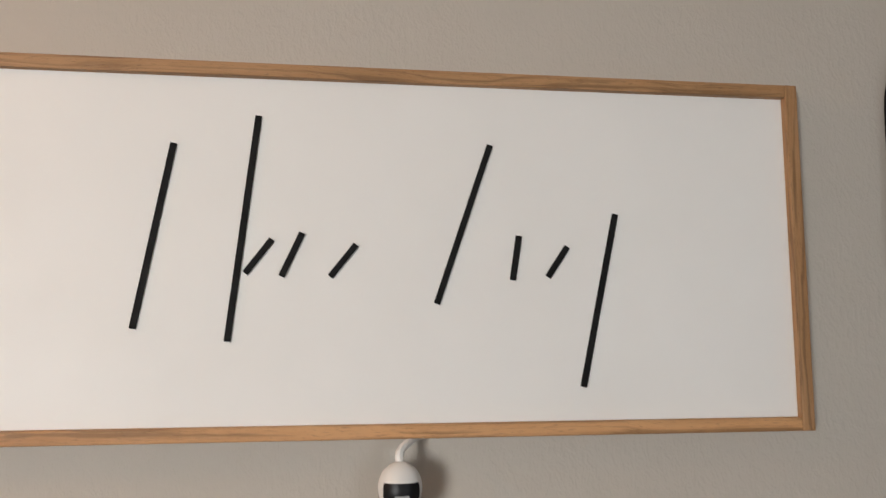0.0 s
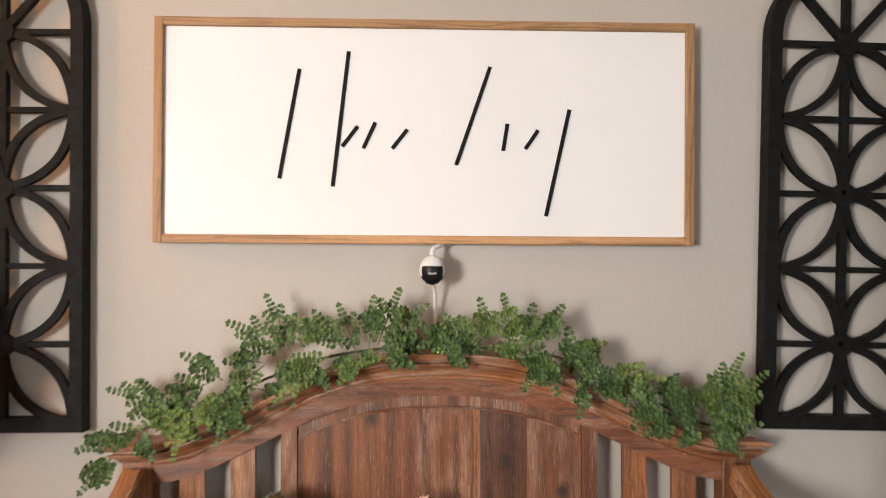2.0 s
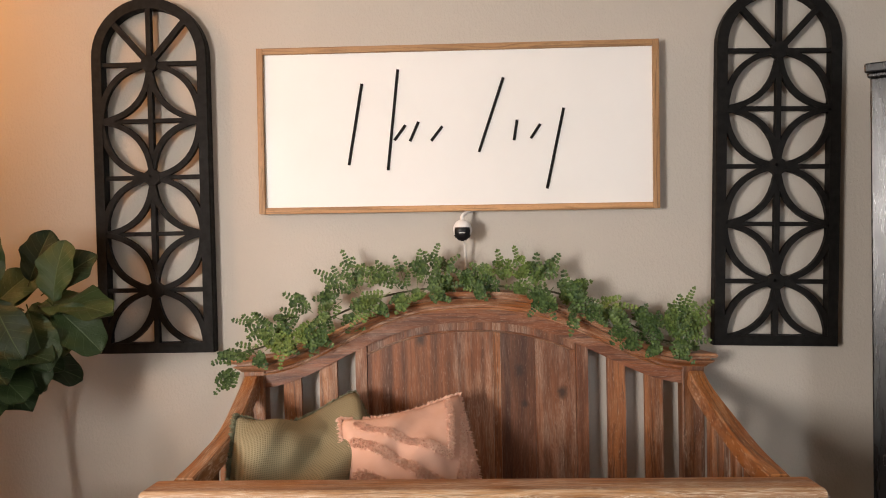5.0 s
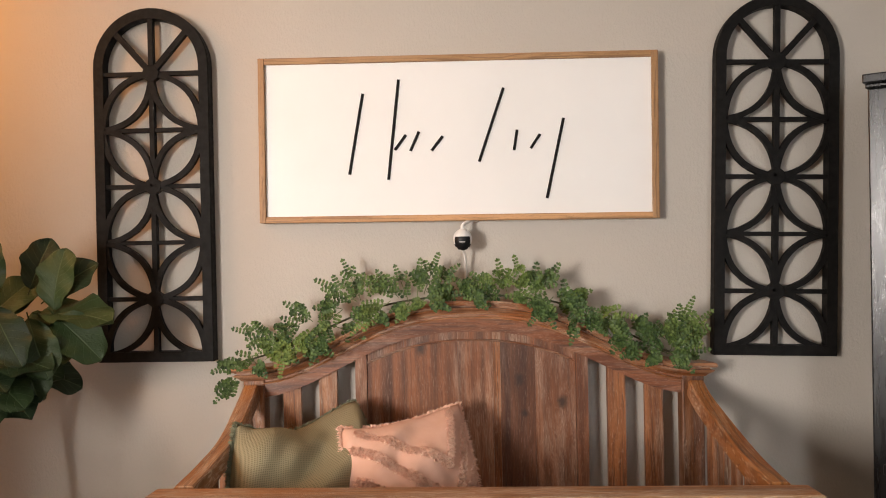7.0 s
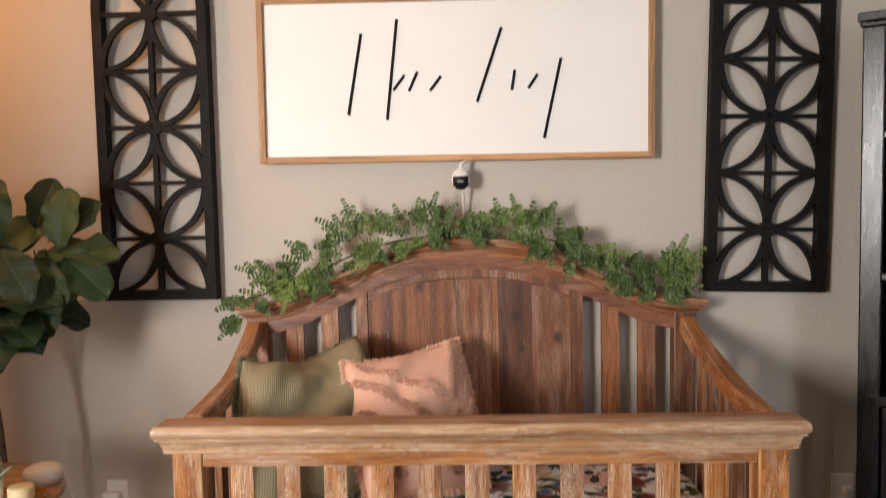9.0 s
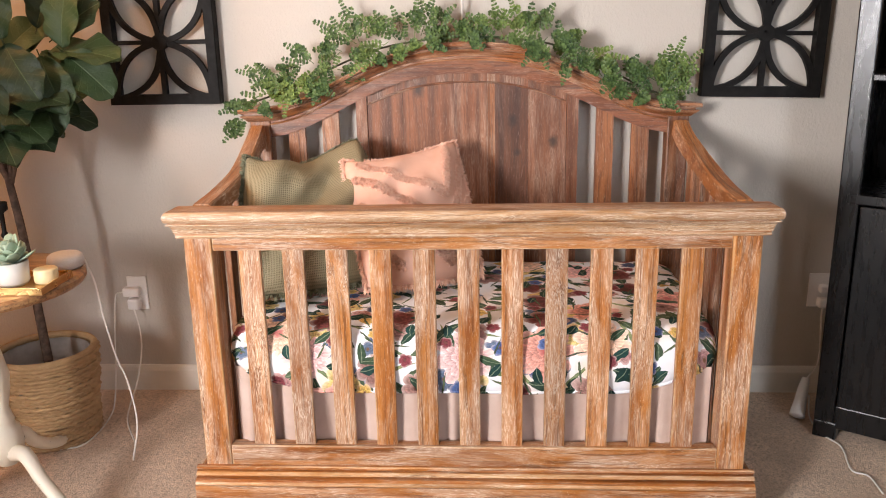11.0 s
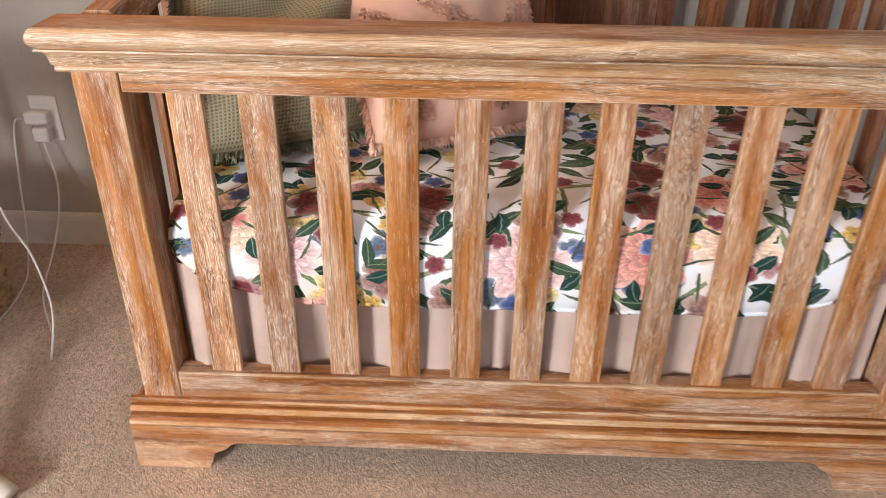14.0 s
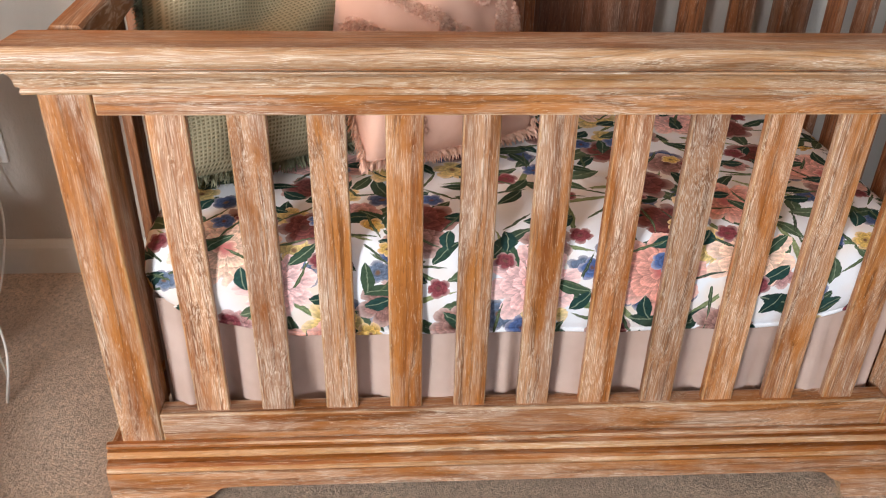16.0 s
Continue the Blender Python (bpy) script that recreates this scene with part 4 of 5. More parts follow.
wall_panel(-1.0405, 1.0715, 2.222, 0.381, 0.1835)
right_panel = wall_panel(0.9415, 1.067, 2.203, 0.384, 0.181)
right_panel.rotation_euler = (0, radians(1.4), 0)

# ---- baby monitor ----
mon = thing("monitor_camera", (-0.034, -0.03, 1.4), "white ball-shaped baby monitor camera with black face", "camera")
MP = (-0.036, -0.075, 1.452)
bm = bmesh.new()
bmesh.ops.create_uvsphere(bm, u_segments=28, v_segments=18, radius=0.03)
for v in bm.verts:
    v.co = Vector((v.co.x, v.co.y, v.co.z * 1.12)) + Vector(MP)
part("body", bm, PLASTIC, mon, smooth=True)
bm = bmesh.new()
bmesh.ops.create_uvsphere(bm, u_segments=28, v_segments=18, radius=0.0312)
for f in [f for f in bm.faces if f.calc_center_median().y > -0.012 or abs(f.calc_center_median().x) > 0.024 or f.calc_center_median().z > 0.012]:
    bm.faces.remove(f)
for v in bm.verts:
    v.co = Vector((v.co.x, v.co.y, v.co.z * 1.1 - 0.003)) + Vector(MP)
face = part("face", bm, GLOSS_BLACK, mon, smooth=True)
part("mark", box(-0.046, -0.027, -0.1092, -0.1075, 1.442, 1.4455, 0), GREYMARK, face)
part("bracket", tube(smooth_path([(-0.036, -0.07, 1.48), (-0.034, -0.062, 1.498), (-0.01, -0.03, 1.512), (0.012, -0.004, 1.514)]), 0.006), PLASTIC, mon)
part("cable", tube(smooth_path([(-0.036, -0.07, 1.422), (-0.03, -0.05, 1.4), (-0.028, -0.03, 1.33), (-0.027, -0.02, 1.2)]), 0.004), CABLE, mon)

# ---- garland ----


def leaflet(bm, p, d, out, length, width):
    """One small oval leaf, cupped a little."""
    side = d.cross(out).normalized()
    pts = [p, p + d * length * 0.3 + side * width * 0.85, p + d * length * 0.75 + side * width * 0.8, p + d * length + out * width * 0.15,
           p + d * length * 0.75 - side * width * 0.8, p + d * length * 0.3 - side * width * 0.85]
    mid = bm.verts.new(p + d * length * 0.55 - out * width * 0.3)
    vs = [bm.verts.new(q) for q in pts]
    for a, b in zip(vs, vs[1:] + vs[:1]):
        bm.faces.new((a, b, mid))


def frond(bm, base, d, out, length, rng, size=0.0145):
    """A feathery leaf: a rib with pairs of round leaflets, smaller towards the tip."""
    d, out = d.normalized(), out.normalized()
    pairs = max(3, int(length / 0.0102))
    bend = rng.uniform(-1.2, 0.4)
    place = base.copy()
    path = [place.copy()]
    way = d.copy()
    for k in range(pairs):
        t = k / pairs
        way = (way + Vector((0, -0.03, bend * 0.05))).normalized()
        place = place + way * (length / pairs)
        path.append(place.copy())
        side = way.cross(out).normalized()
        big = size * (1.0 - 0.45 * t) * rng.uniform(0.85, 1.15)
        for s in (-1, 1):
            dd = (side * s + way * 0.35 + out * rng.uniform(-0.2, 0.3)).normalized()
            face = (out + Vector((rng.uniform(-0.25, 0.25), rng.uniform(-0.2, 0.2), rng.uniform(-0.2, 0.3)))).normalized()
            leaflet(bm, place, dd, face, big, big * 0.44)
    leaflet(bm, place, way, out, size * 0.7, size * 0.28)
    tube(path, 0.0008, 3, bm)


garland = thing("garland", (-0.03, -0.1, 1.2), "green artificial fern garland draped along the headboard top", "garland")
VINE = [(-0.78, 0.012), (-0.74, 0.022), (-0.63, 0.07), (-0.51, 0.085), (-0.41, 0.075), (-0.31, 0.055), (-0.2, 0.025), (-0.05, 0.018), (0.1, 0.02), (0.25, 0.055), (0.37, 0.06), (0.49, 0.06), (0.59, 0.035), (0.69, 0.012)]
part("vine", tube(smooth_path([(x, -0.075 - 0.015 * math.sin(x * 9), arch_z(x) + 0.006 + dz * 0.5) for x, dz in VINE], 6), 0.0032, 6), FERN_STEM, garland)
# each sprig: where it leaves the vine, its height over the headboard, the way it points in degrees and its length
WEST = [(-0.74, 0.02, 195, 0.09), (-0.755, -0.025, 222, 0.1), (-0.63, 0.08, 164, 0.13), (-0.61, 0.085, 212, 0.08), (-0.51, 0.09, 140, 0.1), (-0.53, 0.1, 194, 0.11), (-0.58, 0.09, 259, 0.13), (-0.46, 0.09, 252, 0.15),
        (-0.5, 0.07, 235, 0.1), (-0.37, 0.08, 144, 0.14), (-0.36, 0.08, 107, 0.13), (-0.26, 0.07, 150, 0.11), (-0.26, 0.04, 212, 0.15), (-0.41, 0.08, 214, 0.11), (-0.67, 0.05, 200, 0.1), (-0.42, 0.085, 165, 0.08)]
MIDDLE = [(-0.21, 0.02, 109, 0.11), (-0.18, 0.03, 80, 0.11), (-0.16, 0.03, 67, 0.13), (-0.14, 0.03, 48, 0.12), (-0.16, 0.02, 8, 0.12), (-0.2, 0.02, 232, 0.07), (-0.31, 0.055, 221, 0.1), (-0.24, 0.04, 128, 0.1), (0.0, 0.02, 138, 0.07),
          (0.06, 0.02, 125, 0.09), (0.1, 0.03, 104, 0.1), (0.15, 0.04, 105, 0.11), (0.18, 0.05, 81, 0.08), (0.21, 0.06, 63, 0.09), (0.2, 0.04, 298, 0.1), (0.24, 0.05, 227, 0.11), (0.09, 0.02, 174, 0.1), (0.16, 0.03, 30, 0.08), (-0.05, 0.015, 20, 0.07)]
EAST = [(0.31, 0.055, 310, 0.12), (0.33, 0.06, 246, 0.12), (0.27, 0.06, 335, 0.09), (0.37, 0.06, 345, 0.12), (0.46, 0.05, 230, 0.08), (0.4, 0.06, 325, 0.09), (0.59, 0.06, 145, 0.1), (0.6, 0.03, 70, 0.17), (0.61, 0.03, 56, 0.16), (0.6, 0.02, 35, 0.13),
        (0.59, 0.015, 12, 0.12), (0.59, 0.02, 161, 0.11), (0.6, 0.035, 84, 0.13), (0.29, 0.055, 20, 0.07), (0.47, 0.055, 355, 0.1), (0.62, 0.03, 100, 0.12), (0.5, 0.05, 60, 0.06)]
rng = random.Random(21)
FILLERS = [(rng.uniform(-0.7, 0.64), rng.uniform(0.0, 0.05), rng.choice((rng.uniform(10, 170), rng.uniform(190, 230), rng.uniform(310, 350))), rng.uniform(0.05, 0.085)) for k in range(28)]
for x, dz, angle, length in WEST + MIDDLE + EAST + FILLERS:
    bm = bmesh.new()
    a = radians(angle + rng.uniform(-4, 4))
    hang = math.sin(a) < -0.25
    root = Vector((x, -0.09 - (0.055 if hang and abs(x) < 0.7 else rng.uniform(0.0, 0.03)), arch_z(x) + dz))
    main = Vector((math.cos(a), -0.3 if hang else rng.uniform(-0.22, 0.02), math.sin(a))).normalized()
    out = Vector((rng.uniform(-0.3, 0.3), -1, rng.uniform(0.0, 0.5))).normalized()
    place, way, stem = root.copy(), main.copy(), [root.copy()]
    droop = rng.uniform(-0.05, 0.02)
    for k in range(5):
        way = (way + Vector((0, 0, droop))).normalized()
        place = place + way * (length * 0.11)
        stem.append(place.copy())
        for s in (-1, 1):
            turn = s * radians(rng.uniform(24, 48))
            d = Matrix.Rotation(turn, 3, Vector((0, -1, 0))) @ way + Vector((0, rng.uniform(-0.5, 0.15), 0))
            if rng.random() < 0.72:
                frond(bm, place, d, out + Vector((rng.uniform(-0.4, 0.4), 0, rng.uniform(-0.3, 0.4))), length * rng.uniform(0.36, 0.52) * (1.1 - 0.12 * k), rng)
    frond(bm, place, way, out, length * 0.5, rng)
    tube(stem, 0.0014, 4, bm)
    part("sprig", bm, FERN, garland)

# ---- fig plant in its basket ----
PX, PY = -1.41, -0.36
basket = thing("basket", (PX, PY, 0), "round woven seagrass basket standing on the carpet", "basket")
bm = bmesh.new()
rows = 24
for k in range(rows):
    z = 0.008 + k * 0.0124
    r = 0.131 + 0.018 * (k / rows) + 0.004 * math.sin(k * 1.7) + (0.006 if k > 13 else 0)
    path = []
    for j in range(108):
        a = 2 * math.pi * j / 108
        rr = r + 0.0035 * math.sin(a * 26 + (math.pi if k % 2 else 0)) + 0.004 * noise.noise(Vector((a * 5, k * 0.9, 1.0)))
        path.append((PX + rr * math.cos(a), PY + rr * math.sin(a), max(0.0085, z + 0.004 * noise.noise(Vector((a * 6, k * 1.3, 4.0))))))
    sweep(path, ring(0.0078, 6), bm=bm, closed=True)
part("weave", bm, BASKET, basket, smooth=True)
rim = [(PX + 0.15 * math.cos(2 * math.pi * j / 48), PY + 0.15 * math.sin(2 * math.pi * j / 48), 0.306) for j in range(48)]
part("rim", sweep(rim, ring(0.0115, 8), closed=True), BASKET, basket, smooth=True)
part("liner", lathe([(0.0, 0.12), (0.09, 0.125), (0.126, 0.16), (0.138, 0.296), (0.133, 0.297), (0.12, 0.165), (0.08, 0.118), (0.0, 0.11)], (PX, PY, 0), 32), LINER, basket, smooth=True)

fig = thing("fig_tree", (PX, PY, 0.12), "fiddle-leaf fig tree with dark green leaves in a woven basket", "plant")
trunk_path = smooth_path([(PX + 0.01, PY, 0.12), (PX, PY, 0.4), (PX - 0.01, PY - 0.005, 0.7), (PX - 0.03, PY, 0.88), (PX - 0.05, PY + 0.01, 1.05)], 6)
part("trunk", tube(trunk_path, [0.016 - 0.006 * i / len(trunk_path) for i in range(len(trunk_path))], 10), BARK, fig, smooth=True)
for dx, dy, h in ((0.05, -0.02, 1.2), (-0.12, 0.02, 1.22), (0.1, 0.03, 1.15), (-0.02, -0.07, 1.3)):
    line = smooth_path([(PX - 0.025, PY, 0.86), (PX - 0.03 + dx * 0.5, PY + dy * 0.5, 1.0), (PX - 0.03 + dx, PY + dy, h)], 5)
    part("branch", tube(line, [0.009 - 0.005 * i / len(line) for i in range(len(line))], 8), BARK, fig, smooth=True)


def fig_leaf(seed):
    """A broad wavy leaf, wider towards its tip, one unit long."""
    g = random.Random(seed)
    bm = bmesh.new()
    uvl = bm.loops.layers.uv.new("uv")
    nu, nv = 10, 22
    grid = []
    for j in range(nv + 1):
        v = 0.5 - 0.5 * math.cos(math.pi * j / nv)
        w = 0.4 * (math.sin(math.pi * v ** 0.92) ** 0.55) * (0.58 + 0.5 * v) * (1.0 + 0.05 * math.sin(v * 21 + seed)) if 0 < v < 1 else 0.004
        row = []
        for i in range(nu + 1):
            u = i / nu * 2 - 1
            z = 0.10 * abs(u) * w * 2 - 0.28 * v * v + 0.05 * math.sin(v * 15 + u * 3 + seed) * abs(u) ** 1.5
            row.append(bm.verts.new((u * w, v, z)))
        grid.append(row)
    for j in range(nv):
        for i in range(nu):
            f = bm.faces.new((grid[j][i], grid[j][i + 1], grid[j + 1][i + 1], grid[j + 1][i]))
            for loop, (a, b) in zip(f.loops, ((i, j), (i + 1, j), (i + 1, j + 1), (i, j + 1))):
                loop[uvl].uv = (a / nu, 0.5 - 0.5 * math.cos(math.pi * b / nv))
    tube([(0, -0.12, 0.02), (0, 0.0, 0.0)], 0.012, 5, bm)
    for f in bm.faces:
        f.smooth = True
    me = bpy.data.meshes.new("leaf")
    bm.to_mesh(me)
    bm.free()
    me.materials.append(FIG)
    return me


fig_meshes = [fig_leaf(s) for s in (1, 2, 3, 4)]


def put_leaf(base, tip_dir, face, size, k):
    y = Vector(tip_dir).normalized()
    z = Vector(face)
    z = (z - y * z.dot(y)).normalized()
    x = y.cross(z)
    m = Matrix((x, y, z)).transposed().to_4x4()
    ob = new("leaf", fig_meshes[k % 4])
    ob.parent = fig
    ob.matrix_parent_inverse = Matrix.Translation(-ORIGIN[fig])
    ob.matrix_basis = Matrix.Translation(base) @ m @ Matrix.Diagonal((size, size, size, 1))


g = random.Random(5)
SEEN = [((-1.21, -0.36, 1.27), (0.1, -0.1, 1), (-0.1, -1, 0.2), 0.19), ((-1.26, -0.34, 1.26), (0.9, -0.25, 0.12), (0.05, -0.45, 1), 0.25), ((-1.25, -0.42, 1.19), (0.35, -0.3, -0.75), (0.2, -1, 0.3), 0.19),
        ((-1.33, -0.45, 1.22), (0.45, -0.4, -0.55), (0.1, -1, 0.4), 0.2), ((-1.2, -0.38, 1.2), (0.75, -0.2, -0.55), (0.3, -0.9, 0.5), 0.2), ((-1.34, -0.44, 1.3), (-0.15, -0.2, 1), (0.1, -1, 0.15), 0.2),
        ((-1.3, -0.38, 1.12), (0.4, -0.3, -0.9), (0.3, -1, 0.2), 0.19), ((-1.24, -0.34, 1.3), (0.65, 0.0, 0.6), (0.2, -0.8, 0.6), 0.18), ((-1.38, -0.46, 1.16), (0.0, -0.4, -0.9), (0.1, -1, 0.3), 0.2),
        ((-1.44, -0.42, 1.32), (-0.5, -0.2, 0.8), (0.0, -1, 0.4), 0.2), ((-1.3, -0.32, 1.33), (0.3, 0.1, 1), (0.2, -1, 0.1), 0.17)]
for k, (b, d, f, s) in enumerate(SEEN):
    put_leaf((b[0], b[1], b[2] + (0.06 if d[2] < -0.5 else 0.0)), d, f, s * 0.92, k)
for k in range(48):
    a, e = g.uniform(0, 2 * math.pi), g.uniform(-0.5, 0.9)
    d = Vector((math.cos(a) * math.cos(e), math.sin(a) * math.cos(e) * 0.75, math.sin(e)))
    base = Vector((PX - 0.07, PY - 0.01, 1.15)) + Vector((d.x * 0.12, d.y * 0.1, d.z * 0.15))
    if base.x + d.x * 0.2 > -1.3 and d.z > 0.25:
        continue
    if base.y + d.y * 0.2 > -0.05:
        d.y *= 0.3
    put_leaf(base, d + Vector((0, 0, 0.1)), Vector((d.x * 0.3, -0.7, 0.9 - d.z)), g.uniform(0.15, 0.22), k)

# ---- round side table ----
TX, TY, TZ = -1.325, -0.768, 0.68
table = thing("side_table", (TX, TY, 0), "round brown wooden side table on a chipped cream pedestal", "table")
part("tabletop", lathe([(0.0, TZ - 0.03), (0.254, TZ - 0.03), (0.267, TZ - 0.026), (0.274, TZ - 0.016), (0.273, TZ - 0.006), (0.264, TZ), (0.0, TZ)], (TX, TY, 0), 56), TABLE_WOOD, table)
part("column", lathe([(0.0, 0.13), (0.028, 0.13), (0.03, 0.15), (0.045, 0.16), (0.05, 0.2), (0.044, 0.24), (0.03, 0.25), (0.034, 0.262), (0.03, 0.275), (0.024, 0.3), (0.036, 0.36), (0.04, 0.4),
                      (0.03, 0.46), (0.022, 0.5), (0.032, 0.52), (0.022, 0.54), (0.02, 0.6), (0.06, 0.63), (0.09, TZ - 0.03), (0.0, TZ - 0.03)], (TX, TY, 0), 24), CREAM, table, smooth=True)
for k in range(3):
    a = math.atan2(-0.955 - TY, -0.965 - TX) + k * 2 * math.pi / 3
    ux, uy = math.cos(a), math.sin(a)
    line = smooth_path([(TX + ux * 0.035, TY + uy * 0.035, 0.17), (TX + ux * 0.09, TY + uy * 0.09, 0.175), (TX + ux * 0.15, TY + uy * 0.15, 0.115), (TX + ux * 0.24, TY + uy * 0.24, 0.058),
                        (TX + ux * 0.33, TY + uy * 0.33, 0.03), (TX + ux * 0.385, TY + uy * 0.385, 0.025), (TX + ux * 0.405, TY + uy * 0.405, 0.014)], 6)
    bm = tube(line, [0.025 - 0.007 * math.sin(math.pi * min(1, i / len(line) * 1.1)) for i in range(len(line))], 10)
    part("leg", bm, CREAM, table, smooth=True)

TRX, TRY = -1.19, -0.83
tray = thing("tray", (TRX, TRY, TZ), "small gold metal tray on the side table", "tray")
part("tray_base", box(TRX - 0.12, TRX + 0.12, TRY - 0.075, TRY + 0.075, TZ + 0.001, TZ + 0.006, 0.002), BRASS, tray)
for x0, x1, y0, y1 in ((-0.125, -0.12, -0.08, 0.08), (0.12, 0.125, -0.08, 0.08), (-0.12, 0.12, -0.08, -0.075), (-0.12, 0.12, 0.075, 0.08)):
    part("tray_rim", box(TRX + x0, TRX + x1, TRY + y0, TRY + y1, TZ + 0.001, TZ + 0.02, 0.001), BRASS, tray)
pot = thing("succulent_pot", (TRX + 0.005, TRY, TZ + 0.006), "pale green succulent in a white ceramic pot on the tray", "potted plant")
part("pot", lathe([(0.0, 0.0), (0.036, 0.0), (0.042, 0.01), (0.044, 0.06), (0.04, 0.062), (0.036, 0.05), (0.0, 0.048)], (TRX + 0.005, TRY, TZ + 0.007), 28), CERAMIC, pot, smooth=True)
g = random.Random(9)
for k in range(26):
    bm = bmesh.new()
    a, e = k * 2.4, 1.25 - 1.15 * (k / 26)
    d = Vector((math.cos(a) * math.cos(e), math.sin(a) * math.cos(e), math.sin(e)))
    side = d.cross(Vector((0, 0, 1))).normalized()
    up = side.cross(d)
    ln = g.uniform(0.05, 0.085)
    b = Vector((TRX + 0.005, TRY, TZ + 0.06))
    path = [b + d * ln * t + up * 0.012 * t * t for t in (0, 0.25, 0.5, 0.75, 0.92, 1.0)]
    wid = [0.005, 0.012, 0.018, 0.019, 0.012, 0.002]
    rings = []
    for p, w in zip(path, wid):
        rings.append([bm.verts.new(p + side * w * math.cos(q) + up * w * 0.22 * math.sin(q)) for q in [2 * math.pi * j / 8 for j in range(8)]])
    for r, s in zip(rings, rings[1:]):
        for j in range(8):
            bm.faces.new((r[j], r[(j + 1) % 8], s[(j + 1) % 8], s[j]))
    bm.faces.new(rings[0])
    bm.faces.new(rings[-1])
    part("leaf", bm, SUCCULENT, pot, smooth=True)
candle = part("candle", lathe([(0.0, 0.0), (0.028, 0.0), (0.03, 0.003), (0.03, 0.034), (0.027, 0.037), (0.0, 0.034)], (TRX + 0.085, TRY + 0.02, TZ + 0.0065), 24),
              plain("cream_wax", (0.72, 0.56, 0.3), (0.78, 0.62, 0.36), 20, 0.5), smooth=True)
tagged(candle, "small cream-coloured wax candle on the gold tray", "candle")
spk = thing("smart_speaker", (-1.13, -0.66, TZ), "pale grey fabric puck speaker on the side table", "speaker")
part("body", lathe([(0.0, 0.001), (0.04, 0.001), (0.048, 0.008), (0.05, 0.02), (0.047, 0.034), (0.038, 0.041), (0.0, 0.043)], (-1.13, -0.66, TZ), 32), SPEAKER, spk, smooth=True)
stick = thing("candlestick", (-1.255, -0.72, TZ), "slim dark metal candlestick on the side table", "candlestick")
part("stem", lathe([(0.0, 0.0), (0.035, 0.0), (0.035, 0.005), (0.008, 0.012), (0.006, 0.1), (0.01, 0.11), (0.006, 0.12), (0.006, 0.17), (0.018, 0.18), (0.018, 0.2), (0.0, 0.2)], (-1.255, -0.72, TZ), 18), BLACK, stick, smooth=True)

# ---- sockets and cables ----


def socket(x0, x1, z0, z1, plugs, label):
    ob = thing("wall_outlet", ((x0 + x1) / 2, -0.003, z0), label, "outlet", "wall outlets")
    part("plate", box(x0, x1, -0.0065, -0.001, z0, z1, 0.002), PLASTIC, ob)
    for x, z, w, h, d in plugs:
        part("plug", box(x - w / 2, x + w / 2, -0.008 - d, -0.0068, z - h / 2, z + h / 2, 0.007), PLASTIC, ob)


socket(-1.274, -1.2, 0.322, 0.448, [(-1.25, 0.395, 0.062, 0.034, 0.032), (-1.243, 0.352, 0.042, 0.04, 0.04)], "white wall outlet with two white plugs in it")
socket(1.176, 1.25, 0.328, 0.451, [(1.222, 0.4, 0.03, 0.028, 0.03), (1.222, 0.35, 0.034, 0.034, 0.036)], "white wall outlet with plugs half hidden by the cabinet")
tagged(part("speaker_cable", tube(smooth_path([(-1.085, -0.64, 0.688), (-1.113, -0.6, 0.702), (-1.108, -0.56, 0.608), (-1.114, -0.52, 0.47), (-1.113, -0.48, 0.333), (-1.099, -0.46, 0.248), (-1.079, -0.47, 0.146), (-1.068, -0.5, 0.083), (-1.08, -0.525, 0.004)]), 0.0028, 6), CABLE, smooth=True), "white speaker cable hanging from the side table", "cable")
tagged(part("cord", tube(smooth_path([(-1.285, -0.03, 0.395), (-1.296, -0.06, 0.389), (-1.296, -0.1, 0.273), (-1.287, -0.15, 0.141), (-1.283, -0.2, 0.033), (-1.282, -0.253, 0.004), (-1.272, -0.358, 0.004), (-1.287, -0.445, 0.004), (-1.348, -0.475, 0.004)]), 0.0028, 6), CABLE, smooth=True), "white charger cord running from the outlet", "cable")
tagged(part("cord", tube(smooth_path([(-1.243, -0.04, 0.335), (-1.222, -0.06, 0.259), (-1.208, -0.1, 0.187), (-1.193, -0.2, 0.111), (-1.168, -0.35, 0.055), (-1.09, -0.48, 0.03), (-1.075, -0.535, 0.004)]), 0.0028, 6), CABLE, smooth=True), "white charger cord running from the outlet", "cable")
tagged(part("cord", tube(smooth_path([(1.222, -0.04, 0.34), (1.217, -0.04, 0.305), (1.206, -0.08, 0.152), (1.14, -0.16, 0.12)]), 0.0028, 6), CABLE, smooth=True), "white cord hanging from the outlet by the cabinet", "cable")
tagged(part("floor_cord", tube(smooth_path([(1.202, -0.044, 0.004), (1.14, -0.218, 0.004), (1.138, -0.339, 0.004), (1.164, -0.415, 0.004), (1.137, -0.553, 0.004), (1.172, -0.588, 0.004), (1.171, -0.681, 0.004)]), 0.0028, 6), CABLE, smooth=True), "thin white cord lying on the carpet", "cable")
# small white plug-in lamp lying by the baseboard
bm = tube(smooth_path([(1.085, -0.245, 0.02), (1.1, -0.22, 0.05), (1.125, -0.18, 0.1), (1.135, -0.165, 0.125)]), [0.012] + [0.026 - 0.0006 * i for i in range(24)], 12)
tagged(part("night_light", bm, PLASTIC, smooth=True), "small white plastic plug-in light standing by the cabinet", "night light")

